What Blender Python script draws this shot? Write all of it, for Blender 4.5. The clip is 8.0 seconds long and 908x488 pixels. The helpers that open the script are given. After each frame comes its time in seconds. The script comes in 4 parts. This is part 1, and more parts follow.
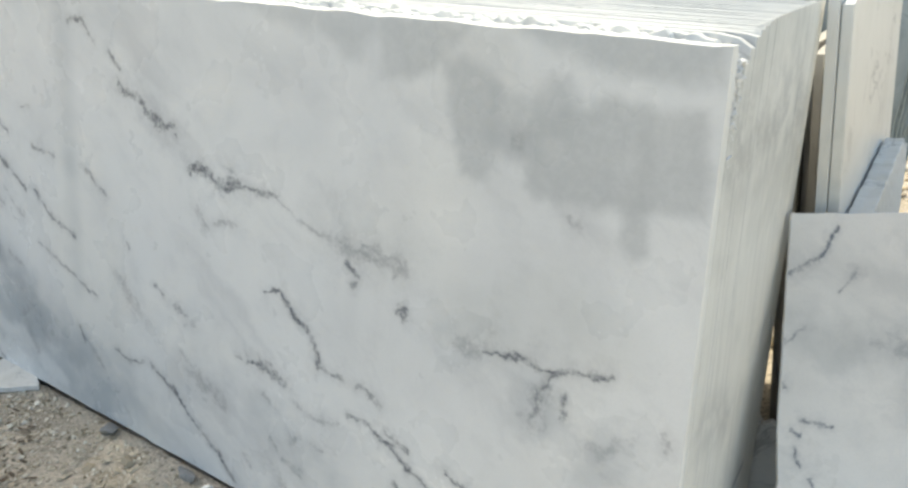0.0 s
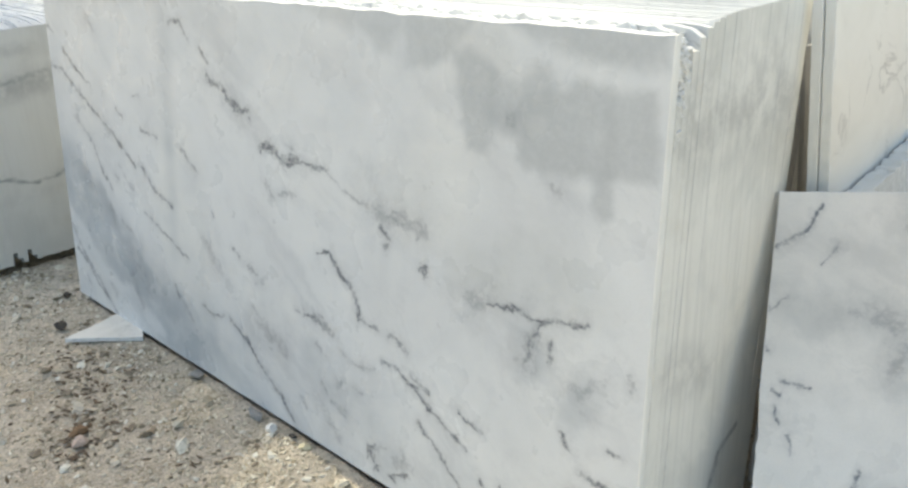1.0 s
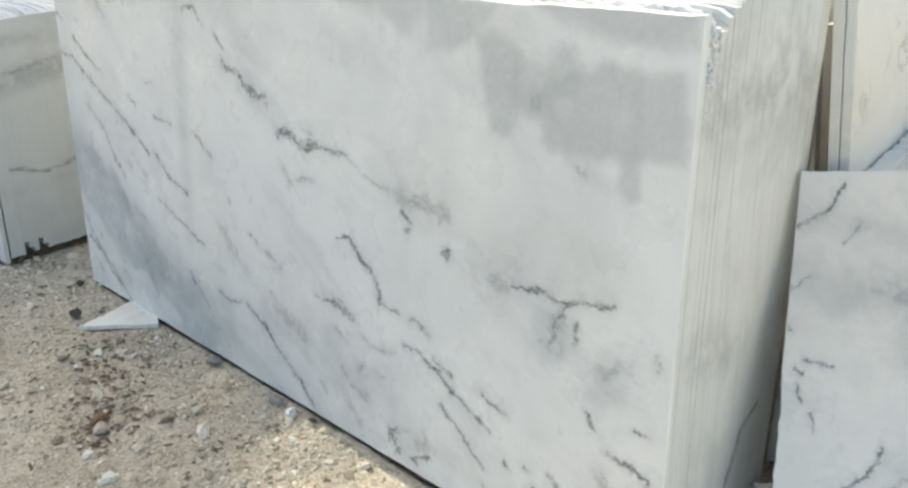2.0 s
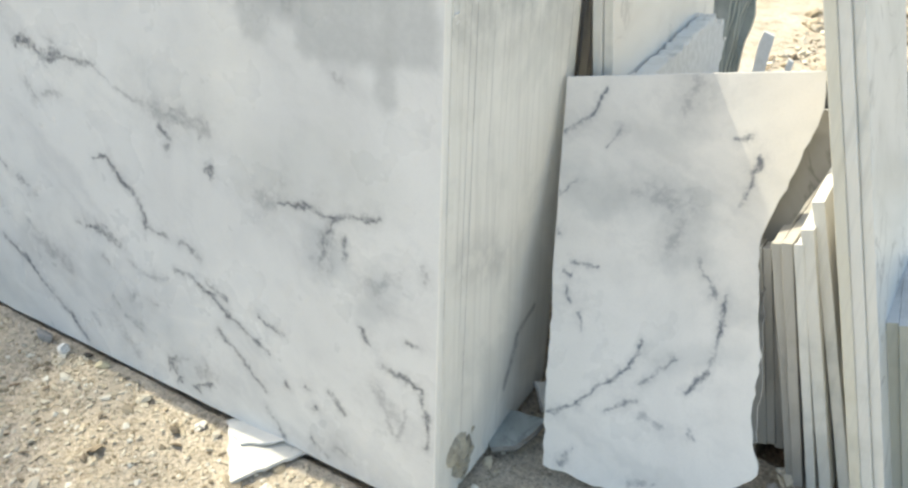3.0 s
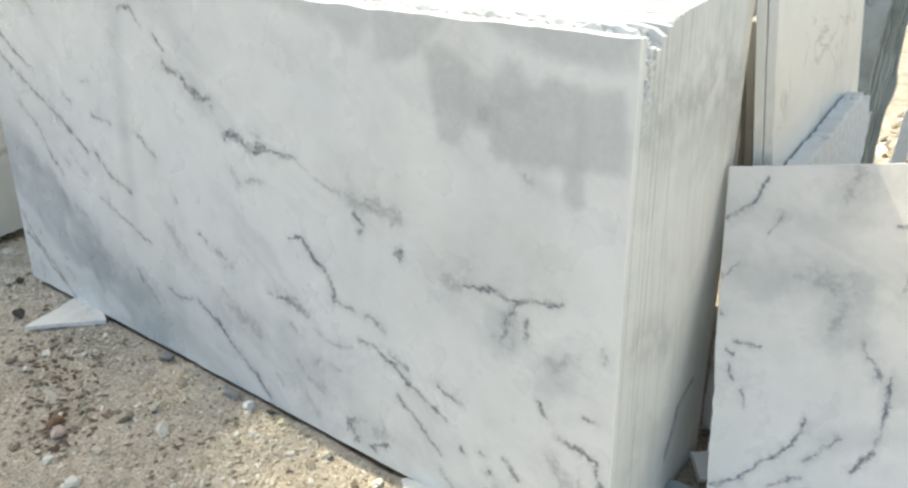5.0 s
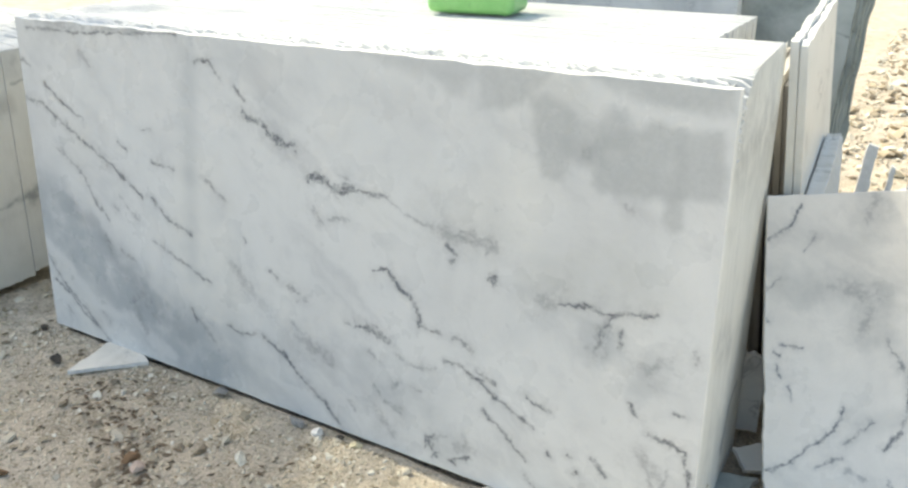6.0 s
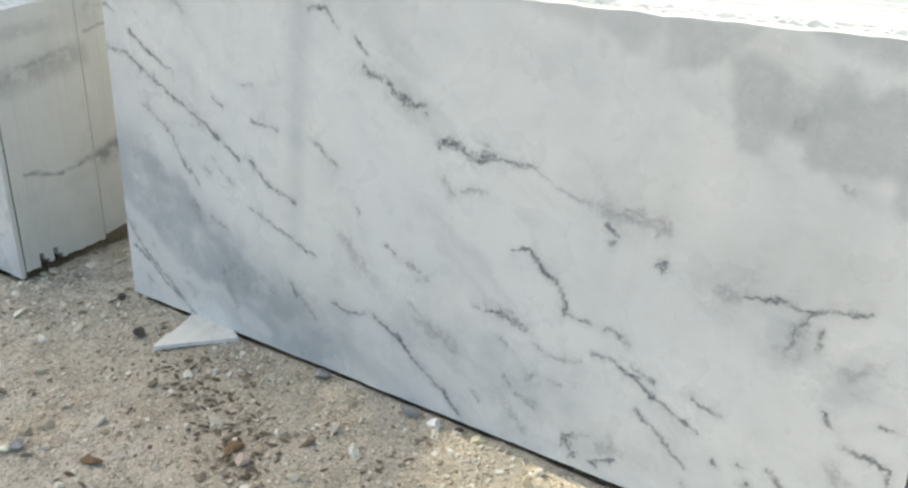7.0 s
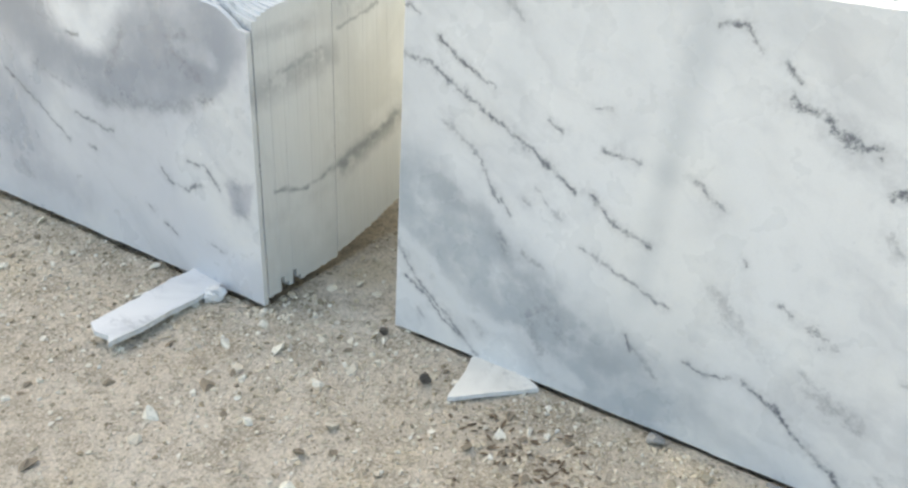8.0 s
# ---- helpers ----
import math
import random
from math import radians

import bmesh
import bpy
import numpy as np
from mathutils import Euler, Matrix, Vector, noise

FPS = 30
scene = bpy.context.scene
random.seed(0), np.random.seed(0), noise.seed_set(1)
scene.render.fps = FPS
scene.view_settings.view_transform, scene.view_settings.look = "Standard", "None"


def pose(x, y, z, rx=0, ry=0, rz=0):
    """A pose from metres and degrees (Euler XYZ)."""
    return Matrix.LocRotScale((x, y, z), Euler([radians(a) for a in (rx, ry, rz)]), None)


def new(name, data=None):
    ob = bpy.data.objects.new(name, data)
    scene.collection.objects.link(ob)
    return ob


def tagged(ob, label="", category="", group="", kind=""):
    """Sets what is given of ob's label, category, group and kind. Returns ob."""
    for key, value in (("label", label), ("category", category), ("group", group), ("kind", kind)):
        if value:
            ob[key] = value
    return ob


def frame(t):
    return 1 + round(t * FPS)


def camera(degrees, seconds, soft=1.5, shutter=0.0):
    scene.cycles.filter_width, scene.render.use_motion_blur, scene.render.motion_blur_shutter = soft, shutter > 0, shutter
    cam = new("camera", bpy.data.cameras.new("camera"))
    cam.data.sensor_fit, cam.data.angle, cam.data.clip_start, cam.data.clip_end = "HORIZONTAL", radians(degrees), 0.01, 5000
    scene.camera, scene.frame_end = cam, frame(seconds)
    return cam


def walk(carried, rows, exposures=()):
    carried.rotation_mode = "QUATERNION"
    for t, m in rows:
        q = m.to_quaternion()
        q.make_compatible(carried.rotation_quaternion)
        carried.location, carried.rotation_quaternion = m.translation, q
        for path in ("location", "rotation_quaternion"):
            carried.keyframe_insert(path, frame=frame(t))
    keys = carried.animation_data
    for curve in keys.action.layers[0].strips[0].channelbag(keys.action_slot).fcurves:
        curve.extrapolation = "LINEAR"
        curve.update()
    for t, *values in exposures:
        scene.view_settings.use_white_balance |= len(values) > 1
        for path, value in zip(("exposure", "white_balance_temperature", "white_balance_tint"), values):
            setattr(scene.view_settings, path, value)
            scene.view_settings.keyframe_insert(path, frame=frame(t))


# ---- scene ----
# ---------------------------------------------------------------- camera
cam = camera(58.0, 8.0, soft=2.5)
PATH = [
    (0.0, 0.286, -1.077, 1.374, 67.56, -0.77, 34.77),
    (0.2, 0.391, -1.104, 1.374, 68.08, -0.52, 37.01),
    (0.5, 0.546, -1.110, 1.379, 67.86, 0.28, 40.68),
    (0.7, 0.594, -1.136, 1.389, 67.60, 0.44, 41.70),
    (1.0, 0.607, -1.144, 1.392, 67.81, 0.78, 42.87),
    (1.2, 0.601, -1.141, 1.405, 67.72, 1.42, 43.20),
    (2.3, 0.568, -1.195, 1.382, 65.87, 0.79, 41.32),
    (2.5, 0.593, -1.165, 1.376, 64.63, 0.09, 38.59),
    (2.7, 0.607, -1.126, 1.380, 62.84, -0.75, 35.09),
    (3.0, 0.650, -1.060, 1.364, 60.81, -1.56, 31.22),
    (3.2, 0.662, -1.037, 1.358, 59.55, -1.52, 29.78),
    (3.5, 0.652, -1.038, 1.361, 58.21, -0.80, 29.66),
    (3.8, 0.640, -1.052, 1.358, 58.76, 0.36, 31.86),
    (4.0, 0.625, -1.061, 1.388, 59.35, 1.00, 33.57),
    (4.2, 0.616, -1.087, 1.423, 60.51, 1.49, 35.45),
    (4.5, 0.607, -1.125, 1.457, 62.27, 1.65, 37.55),
    (4.7, 0.605, -1.143, 1.480, 63.02, 1.66, 38.36),
    (5.8, 0.318, -1.634, 1.577, 65.96, -0.21, 31.17),
    (6.0, 0.286, -1.701, 1.577, 66.83, -0.25, 30.12),
    (6.2, 0.251, -1.734, 1.569, 67.05, -0.38, 29.60),
    (6.5, 0.169, -1.755, 1.547, 67.12, -1.39, 29.53),
    (6.8, 0.029, -1.700, 1.512, 65.30, -0.97, 30.81),
    (7.0, -0.141, -1.643, 1.513, 63.80, -0.84, 31.72),
    (7.2, -0.341, -1.599, 1.544, 62.63, -1.22, 32.53),
    (7.5, -0.648, -1.650, 1.554, 61.17, -1.11, 32.82),
    (7.7, -0.832, -1.687, 1.537, 60.99, -0.99, 33.59),
    (8.0, -1.141, -1.783, 1.540, 61.20, -1.21, 33.65),
]
walk(cam, [(t, pose(x, y, z, rx, ry, rz)) for t, x, y, z, rx, ry, rz in PATH],
     exposures=((0.0, 1.16), (1.2, 1.27), (2.5, 1.30), (3.5, 1.36), (4.5, 1.33), (5.8, 1.27), (7.2, 1.27), (8.0, 1.60)))

# ---------------------------------------------------------------- light
SUN_AZ = Vector((-0.99, 0.13, 0.0))
SUN_EL = radians(54.5)
to_sun = SUN_AZ.normalized() * math.cos(SUN_EL) + Vector((0, 0, math.sin(SUN_EL)))
world = bpy.data.worlds.new("sky")
scene.world = world
world.use_nodes = True
wn = world.node_tree.nodes
sky = wn.new("ShaderNodeTexSky")
sky.sky_type, sky.sun_disc = "NISHITA", False
sky.sun_elevation, sky.sun_rotation = SUN_EL, math.atan2(to_sun.x, to_sun.y)
sky.air_density, sky.dust_density = 1.0, 2.5
world.node_tree.links.new(sky.outputs[0], wn["Background"].inputs[0])
wn["Background"].inputs[1].default_value = 0.132
sun = new("sun", bpy.data.lights.new("sun", "SUN"))
sun.data.energy, sun.data.angle, sun.data.color = 2.2, radians(0.6), (1.0, 0.95, 0.86)
sun.rotation_mode = "QUATERNION"
sun.rotation_quaternion = to_sun.to_track_quat("Z", "Y")
scene.view_settings.use_white_balance = True
scene.view_settings.white_balance_temperature = 7290
scene.view_settings.white_balance_tint = 4


# ---------------------------------------------------------------- materials
class Nodes:
    """A small builder for a node material."""

    def __init__(self, name):
        self.mat = bpy.data.materials.new(name)
        self.mat.use_nodes = True
        self.tree = self.mat.node_tree
        self.bsdf = self.tree.nodes["Principled BSDF"]

    def node(self, kind, **fields):
        made = self.tree.nodes.new(kind)
        for key, value in fields.items():
            setattr(made, key, value)
        return made

    def put(self, socket, value):
        if isinstance(value, bpy.types.NodeSocket):
            self.tree.links.new(value, socket)
        else:
            socket.default_value = value

    def math(self, op, a, b=0.0, clamp=False):
        n = self.node("ShaderNodeMath", operation=op, use_clamp=clamp)
        self.put(n.inputs[0], a)
        self.put(n.inputs[1], b)
        return n.outputs[0]

    def vec(self, op, a, b=(0, 0, 0)):
        n = self.node("ShaderNodeVectorMath", operation=op)
        self.put(n.inputs[0], a)
        if op == "SCALE":
            self.put(n.inputs["Scale"], b)
        elif op != "LENGTH":
            self.put(n.inputs[1], b)
        return n.outputs["Value"] if op in ("LENGTH", "DOT_PRODUCT") else n.outputs[0]

    def noise(self, where, scale, detail=4.0, rough=0.55, colour=False, distortion=0.0):
        n = self.node("ShaderNodeTexNoise")
        self.put(n.inputs["Vector"], where)
        n.inputs["Scale"].default_value, n.inputs["Detail"].default_value = scale, detail
        n.inputs["Roughness"].default_value, n.inputs["Distortion"].default_value = rough, distortion
        return n.outputs["Color" if colour else "Fac"]

    def ease(self, x, lo, hi, out_lo=0.0, out_hi=1.0):
        n = self.node("ShaderNodeMapRange", interpolation_type="SMOOTHSTEP")
        self.put(n.inputs[0], x)
        for i, value in enumerate((lo, hi, out_lo, out_hi)):
            self.put(n.inputs[i + 1], value)
        return n.outputs[0]

    def mix(self, fac, a, b):
        n = self.node("ShaderNodeMix", data_type="RGBA")
        self.put(n.inputs[0], fac)
        for socket, value in ((n.inputs[6], a), (n.inputs[7], b)):
            self.put(socket, (*value, 1) if isinstance(value, tuple) and len(value) == 3 else value)
        return n.outputs[2]

    def local(self):
        return self.node("ShaderNodeTexCoord").outputs["Object"]

    def place(self):
        return self.node("ShaderNodeNewGeometry").outputs["Position"]

    def stretch(self, where, scale):
        return self.vec("MULTIPLY", where, scale)

    def bump(self, height, strength, distance):
        n = self.node("ShaderNodeBump")
        n.inputs["Strength"].default_value, n.inputs["Distance"].default_value = strength, distance
        self.put(n.inputs["Height"], height)
        self.put(self.bsdf.inputs["Normal"], n.outputs[0])

    def finish(self, colour, rough, specular=0.5):
        self.put(self.bsdf.inputs["Base Color"], colour)
        self.put(self.bsdf.inputs["Roughness"], rough)
        self.bsdf.inputs["Specular IOR Level"].default_value = specular
        return self.mat


# vein kinds: half width, depth of colour, raggedness
hair, dark, knot, fine, faint, smoke = (0.0055, 0.66, 1), (0.0092, 1.0, 1), (0.0160, 1.0, 2), (0.0080, 0.92, 1), (0.0105, 0.70, 1), (0.028, 0.66, 2)


class Marble(Nodes):
    """Polished white marble whose veins run along given strokes of the slab's own plane (x across, z up)."""

    def begin(self, white=(0.735, 0.735, 0.715), grey=(0.41, 0.425, 0.44), seed=0.0, span=(-9.0, 9.0)):
        self.grey, self.span = grey, span
        here = self.vec("MULTIPLY", self.local(), (1, 0, 1))
        self.here = self.vec("ADD", here, (0, seed, 0))
        wide = self.vec("SUBTRACT", self.noise(self.here, 6.0, 5, 0.6, colour=True), (0.5, 0.5, 0.5))
        small = self.vec("SUBTRACT", self.noise(self.here, 27.0, 3, 0.55, colour=True), (0.5, 0.5, 0.5))
        self.soft = self.vec("ADD", here, self.vec("MULTIPLY", wide, (0.14, 0, 0.14)))
        self.soft = self.vec("ADD", self.soft, self.vec("MULTIPLY", small, (0.030, 0, 0.030)))
        self.calm = self.vec("ADD", here, self.vec("MULTIPLY", small, (0.034, 0, 0.032)))
        tiny = self.vec("SUBTRACT", self.noise(self.here, 85.0, 3, 0.6, colour=True), (0.5, 0.5, 0.5))
        self.calm = self.vec("ADD", self.calm, self.vec("MULTIPLY", tiny, (0.013, 0, 0.013)))
        self.rag = self.vec("ADD", here, self.vec("MULTIPLY", small, (0.062, 0, 0.062)))
        self.rag = self.vec("ADD", self.rag, self.vec("MULTIPLY", tiny, (0.034, 0, 0.034)))
        cloud = self.noise(self.here, 2.2, 5, 0.6, distortion=0.6)
        fine_cloud = self.noise(self.here, 11.0, 4, 0.6)
        tone = self.mix(self.ease(cloud, 0.40, 0.72), white, tuple(0.66 * w + 0.34 * g for w, g in zip(white, grey)))
        warm = self.noise(self.here, 1.6, 2)
        tone = self.mix(self.ease(warm, 0.48, 0.66, 0, 0.5), tone, (0.735, 0.725, 0.675))
        slope = self.node("ShaderNodeCombineXYZ")
        self.put(slope.inputs[0], self.math("MULTIPLY", self.vec("DOT_PRODUCT", self.soft, (0.82, 0, -0.57)), 0.22))
        self.put(slope.inputs[2], self.vec("DOT_PRODUCT", self.soft, (0.57, 0, 0.82)))
        slope.inputs[1].default_value = seed
        drift = self.noise(slope.outputs[0], 7.0, 4, 0.6)
        tone = self.mix(self.ease(drift, 0.50, 0.74, 0, 0.42), tone, grey)
        thread = self.math("ABSOLUTE", self.math("SUBTRACT", self.noise(slope.outputs[0], 5.0, 5, 0.6), 0.5))
        tone = self.mix(self.math("MULTIPLY", self.ease(thread, 0.014, 0.0, 0, 0.09), self.ease(warm, 0.50, 0.40)), tone, grey)
        self.tone = self.mix(self.ease(fine_cloud, 0.50, 0.78, 0, 0.22), tone, grey)
        gaps = self.ease(self.noise(self.here, 21.0, 5, 0.72), 0.32, 0.58, 0.18, 1.0)
        self.breaks = self.math("MULTIPLY", gaps, self.ease(self.noise(self.here, 75.0, 3, 0.6), 0.34, 0.52, 0.55, 1.0))
        self.even = self.ease(self.noise(self.here, 10.0, 5, 0.65), 0.30, 0.60, 0.70, 1.0)
        self.thin = self.ease(self.noise(self.here, 17.0, 4, 0.7), 0.30, 0.68, 0.75, 2.6)
        self.wavy = self.vec("ADD", here, self.vec("MULTIPLY", small, (0.026, 0, 0.026)))
        self.speckle = self.math("MULTIPLY", self.even, self.ease(self.noise(self.here, 60.0, 4, 0.7), 0.34, 0.62, 0.80, 1.0))
        self.mottle = self.ease(self.noise(self.here, 8.0, 5, 0.62), 0.30, 0.60, 0.40, 1.0)
        self.total = 0.0
        return self

    def meets(self, points, margin):
        return min(p[0] for p in points) - margin < self.span[1] and max(p[0] for p in points) + margin > self.span[0]

    def stroke(self, kind, *points):
        half, depth, rag = kind
        if not self.meets(points, 0.03):
            return
        where = self.rag if rag == 2 else self.calm
        least = None
        for a, b in zip(points[:-1], points[1:]):
            ba = Vector((b[0] - a[0], 0, b[1] - a[1]))
            pa = self.vec("SUBTRACT", where, (a[0], 0, a[1]))
            along = self.math("MULTIPLY", self.vec("DOT_PRODUCT", pa, tuple(ba)), 1 / max(ba.length_squared, 1e-8), True)
            far = self.vec("LENGTH", self.vec("SUBTRACT", pa, self.vec("SCALE", tuple(ba), along)))
            least = far if least is None else self.math("MINIMUM", least, far)
        least = self.math("MULTIPLY", least, self.thin)
        line = self.math("POWER", self.ease(least, half * 2.9, 0.0, 0, depth), 2.0)
        line = self.math("MAXIMUM", line, self.ease(least, half * 6.0, 0.0, 0, 0.20 * depth))
        self.total = self.math("MAXIMUM", self.total, line)

    def patch(self, edge, depth, colour, *points):
        """A stained area bounded by straight sides, points clockwise; its rim is soft and a little wavy."""
        if not self.meets(points, edge + 0.03):
            return
        most = None
        for a, b in zip(points, points[1:] + points[:1]):
            out = Vector((a[1] - b[1], b[0] - a[0])).normalized()
            off = self.math("SUBTRACT", self.vec("DOT_PRODUCT", self.wavy, (out.x, 0, out.y)), out.x * a[0] + out.y * a[1])
            most = off if most is None else self.math("MAXIMUM", most, off)
        inside = self.math("MULTIPLY", self.ease(most, edge, -edge, 0, depth), self.speckle)
        self.tone = self.mix(inside, self.tone, colour)

    def band(self, half, depth, colour, *points):
        """A broad soft cloud along a line of the slab."""
        if not self.meets(points, half + 0.08):
            return
        least = None
        for a, b in zip(points[:-1], points[1:]):
            ba = Vector((b[0] - a[0], 0, b[1] - a[1]))
            pa = self.vec("SUBTRACT", self.soft, (a[0], 0, a[1]))
            along = self.math("MULTIPLY", self.vec("DOT_PRODUCT", pa, tuple(ba)), 1 / max(ba.length_squared, 1e-8), True)
            far = self.vec("LENGTH", self.vec("SUBTRACT", pa, self.vec("SCALE", tuple(ba), along)))
            least = far if least is None else self.math("MINIMUM", least, far)
        self.tone = self.mix(self.math("MULTIPLY", self.ease(least, half, half * 0.2, 0, depth), self.mottle), self.tone, colour)

    def haze(self, half, depth, colour, a, b):
        """A straight soft streak."""
        if not self.meets((a, b), half):
            return
        ba = Vector((b[0] - a[0], 0, b[1] - a[1]))
        pa = self.vec("SUBTRACT", self.here, (a[0], 0, a[1]))
        along = self.math("MULTIPLY", self.vec("DOT_PRODUCT", pa, tuple(ba)), 1 / ba.length_squared, True)
        far = self.vec("LENGTH", self.vec("SUBTRACT", pa, self.vec("SCALE", tuple(ba), along)))
        self.tone = self.mix(self.ease(far, half, 0.0, 0, depth), self.tone, colour)

    def done(self, rough=0.34):
        veins = self.math("MULTIPLY", self.total, self.breaks)
        colour = self.mix(veins, self.tone, (0.115, 0.125, 0.145))
        grain = self.noise(self.here, 220.0, 2)
        colour = self.mix(self.ease(grain, 0.42, 0.75, 0, 0.10), colour, (0.45, 0.46, 0.47))
        self.bump(grain, 0.05, 0.001)
        return self.finish(colour, self.ease(self.noise(self.here, 5.0, 4), 0.3, 0.7, rough - 0.08, rough + 0.1))


FRONT_CUTS = (-2.60, -2.32, -2.12, -1.92, -1.70, -1.48, -1.26, -1.08, -0.92, -0.76, -0.62, -0.48, -0.34, -0.18, 0.10)


def front_marble(x0, x1):
    """The front slab's marble between two uprights of its plane; the same stone runs on from part to part."""
    v = Marble("veined_marble_front").begin(white=(0.70, 0.707, 0.695), span=(x0 - 0.06, x1 + 0.06))
    blue = (0.37, 0.405, 0.425)
    # grey clouds
    v.band(0.21, 0.88, blue, (-2.52, 0.50), (-2.25, 0.33), (-1.95, 0.15), (-1.62, 0.07))
    v.band(0.30, 0.30, blue, (-2.45, 0.42), (-2.00, 0.20), (-1.40, 0.10))
    v.band(0.050, 0.50, (0.31, 0.335, 0.355), (-2.407, 0.540), (-2.228, 0.461), (-2.120, 0.347), (-1.937, 0.241), (-1.762, 0.137))
    v.band(0.035, 0.70, (0.66, 0.67, 0.665), (-2.517, 0.347), (-2.392, 0.276), (-2.265, 0.147), (-2.099, 0.138), (-1.858, 0.056))
    v.band(0.030, 0.60, (0.60, 0.615, 0.615), (-2.199, 0.577), (-2.088, 0.412), (-1.971, 0.360))
    v.haze(0.066, 0.36, blue, (-1.684, 1.17), (-1.71, 0.74))
    v.haze(0.055, 0.26, blue, (-1.71, 0.74), (-1.73, 0.38))
    # painted wash that dims the upper slab, standing in for weaker light there
    v.band(0.38, 0.26, (0.52, 0.545, 0.56), (-2.4, 1.16), (-1.2, 1.14), (-0.1, 1.20))
    # damp stain under the top edge
    damp = (0.415, 0.435, 0.438)
    v.patch(0.014, 0.78, damp, (-0.673, 1.196), (-0.476, 1.196), (-0.546, 1.115), (-0.599, 1.091), (-0.663, 1.092))
    v.patch(0.020, 0.35, damp, (-0.500, 1.190), (-0.400, 1.190), (-0.370, 1.110), (-0.520, 1.110))
    v.patch(0.016, 0.82, damp, (-0.536, 1.138), (-0.486, 1.144), (-0.410, 1.108), (-0.412, 0.961), (-0.454, 0.930), (-0.486, 0.940))
    v.patch(0.022, 0.72, damp, (-0.440, 1.110), (-0.334, 1.085), (-0.318, 0.975), (-0.372, 0.985), (-0.440, 1.000))
    v.patch(0.017, 0.78, damp, (-0.345, 1.110), (-0.318, 1.134), (-0.293, 1.130), (-0.274, 1.100), (-0.268, 1.030), (-0.352, 1.030))
    v.patch(0.016, 0.84, damp, (-0.350, 1.060), (-0.248, 1.100), (-0.215, 1.115), (-0.163, 1.106), (-0.140, 1.060), (-0.135, 0.945), (-0.214, 0.930), (-0.327, 0.930), (-0.354, 0.944))
    v.patch(0.015, 0.80, damp, (-0.165, 1.100), (-0.068, 1.108), (-0.045, 0.955), (-0.165, 0.945))
    v.patch(0.014, 0.75, damp, (-0.176, 0.955), (-0.136, 0.955), (-0.127, 0.874), (-0.152, 0.861), (-0.178, 0.890))
    v.patch(0.020, 0.78, damp, (-0.411, 1.212), (-0.050, 1.215), (-0.050, 1.148), (-0.137, 1.143), (-0.228, 1.147), (-0.339, 1.177))
    v.patch(0.022, 0.55, damp, (-1.094, 1.200), (-0.673, 1.204), (-0.670, 1.145), (-0.889, 1.155))
    v.patch(0.016, 0.50, damp, (-0.800, 1.160), (-0.700, 1.165), (-0.715, 1.110), (-0.760, 1.105))
    v.band(0.13, 0.40, (0.52, 0.53, 0.50), (-0.45, 0.66), (-0.32, 0.73), (-0.20, 0.72))
    v.band(0.12, 0.35, (0.50, 0.51, 0.50), (-0.78, 0.80), (-0.62, 0.79))
    v.band(0.08, 0.40, blue, (-0.30, 0.58), (-0.29, 0.53))
    v.band(0.10, 0.30, blue, (-1.00, 0.25), (-0.72, 0.10))
    v.band(0.06, 0.35, blue, (-0.14, 0.52), (-0.19, 0.44))
    # veins
    v.stroke(dark, (-1.652, 1.104), (-1.594, 1.114), (-1.555, 1.067))
    v.stroke(dark, (-1.495, 1.044), (-1.462, 1.014))
    v.stroke(knot, (-1.464, 0.968), (-1.376, 0.938), (-1.338, 0.906), (-1.271, 0.899))
    v.stroke(knot, (-1.218, 0.818), (-1.167, 0.822), (-1.130, 0.791), (-1.057, 0.804))
    v.stroke(fine, (-1.057, 0.804), (-0.952, 0.804))
    v.stroke(hair, (-0.952, 0.804), (-0.857, 0.760), (-0.767, 0.738))
    v.stroke(smoke, (-0.785, 0.742), (-0.697, 0.732), (-0.610, 0.732))
    v.stroke(dark, (-0.985, 0.574), (-0.938, 0.592), (-0.897, 0.546), (-0.842, 0.507), (-0.823, 0.441), (-0.763, 0.440))
    v.stroke(dark, (-1.084, 0.383), (-1.078, 0.383))
    v.stroke(knot, (-1.043, 0.387), (-0.991, 0.384), (-0.934, 0.363))
    v.stroke(dark, (-0.739, 0.357), (-0.684, 0.356), (-0.628, 0.329), (-0.562, 0.287))
    v.stroke(fine, (-0.562, 0.287), (-0.508, 0.266), (-0.454, 0.238))
    v.stroke(fine, (-0.630, 0.355), (-0.576, 0.336))
    v.stroke(dark, (-0.480, 0.323), (-0.412, 0.303))
    v.stroke(smoke, (-0.472, 0.617), (-0.395, 0.625))
    v.stroke(dark, (-0.410, 0.618), (-0.335, 0.631), (-0.290, 0.622), (-0.221, 0.640), (-0.159, 0.649))
    v.stroke(smoke, (-0.275, 0.618), (-0.297, 0.565), (-0.306, 0.522))
    v.stroke(fine, (-0.242, 0.588), (-0.238, 0.542))
    v.stroke(smoke, (-0.129, 0.544), (-0.171, 0.496))
    v.stroke(dark, (-0.200, 0.401), (-0.180, 0.366))
    v.stroke(fine, (-0.086, 0.407), (-0.065, 0.403))
    v.stroke(dark, (-1.419, 0.243), (-1.337, 0.204), (-1.267, 0.133), (-1.175, 0.080), (-1.118, 0.020))
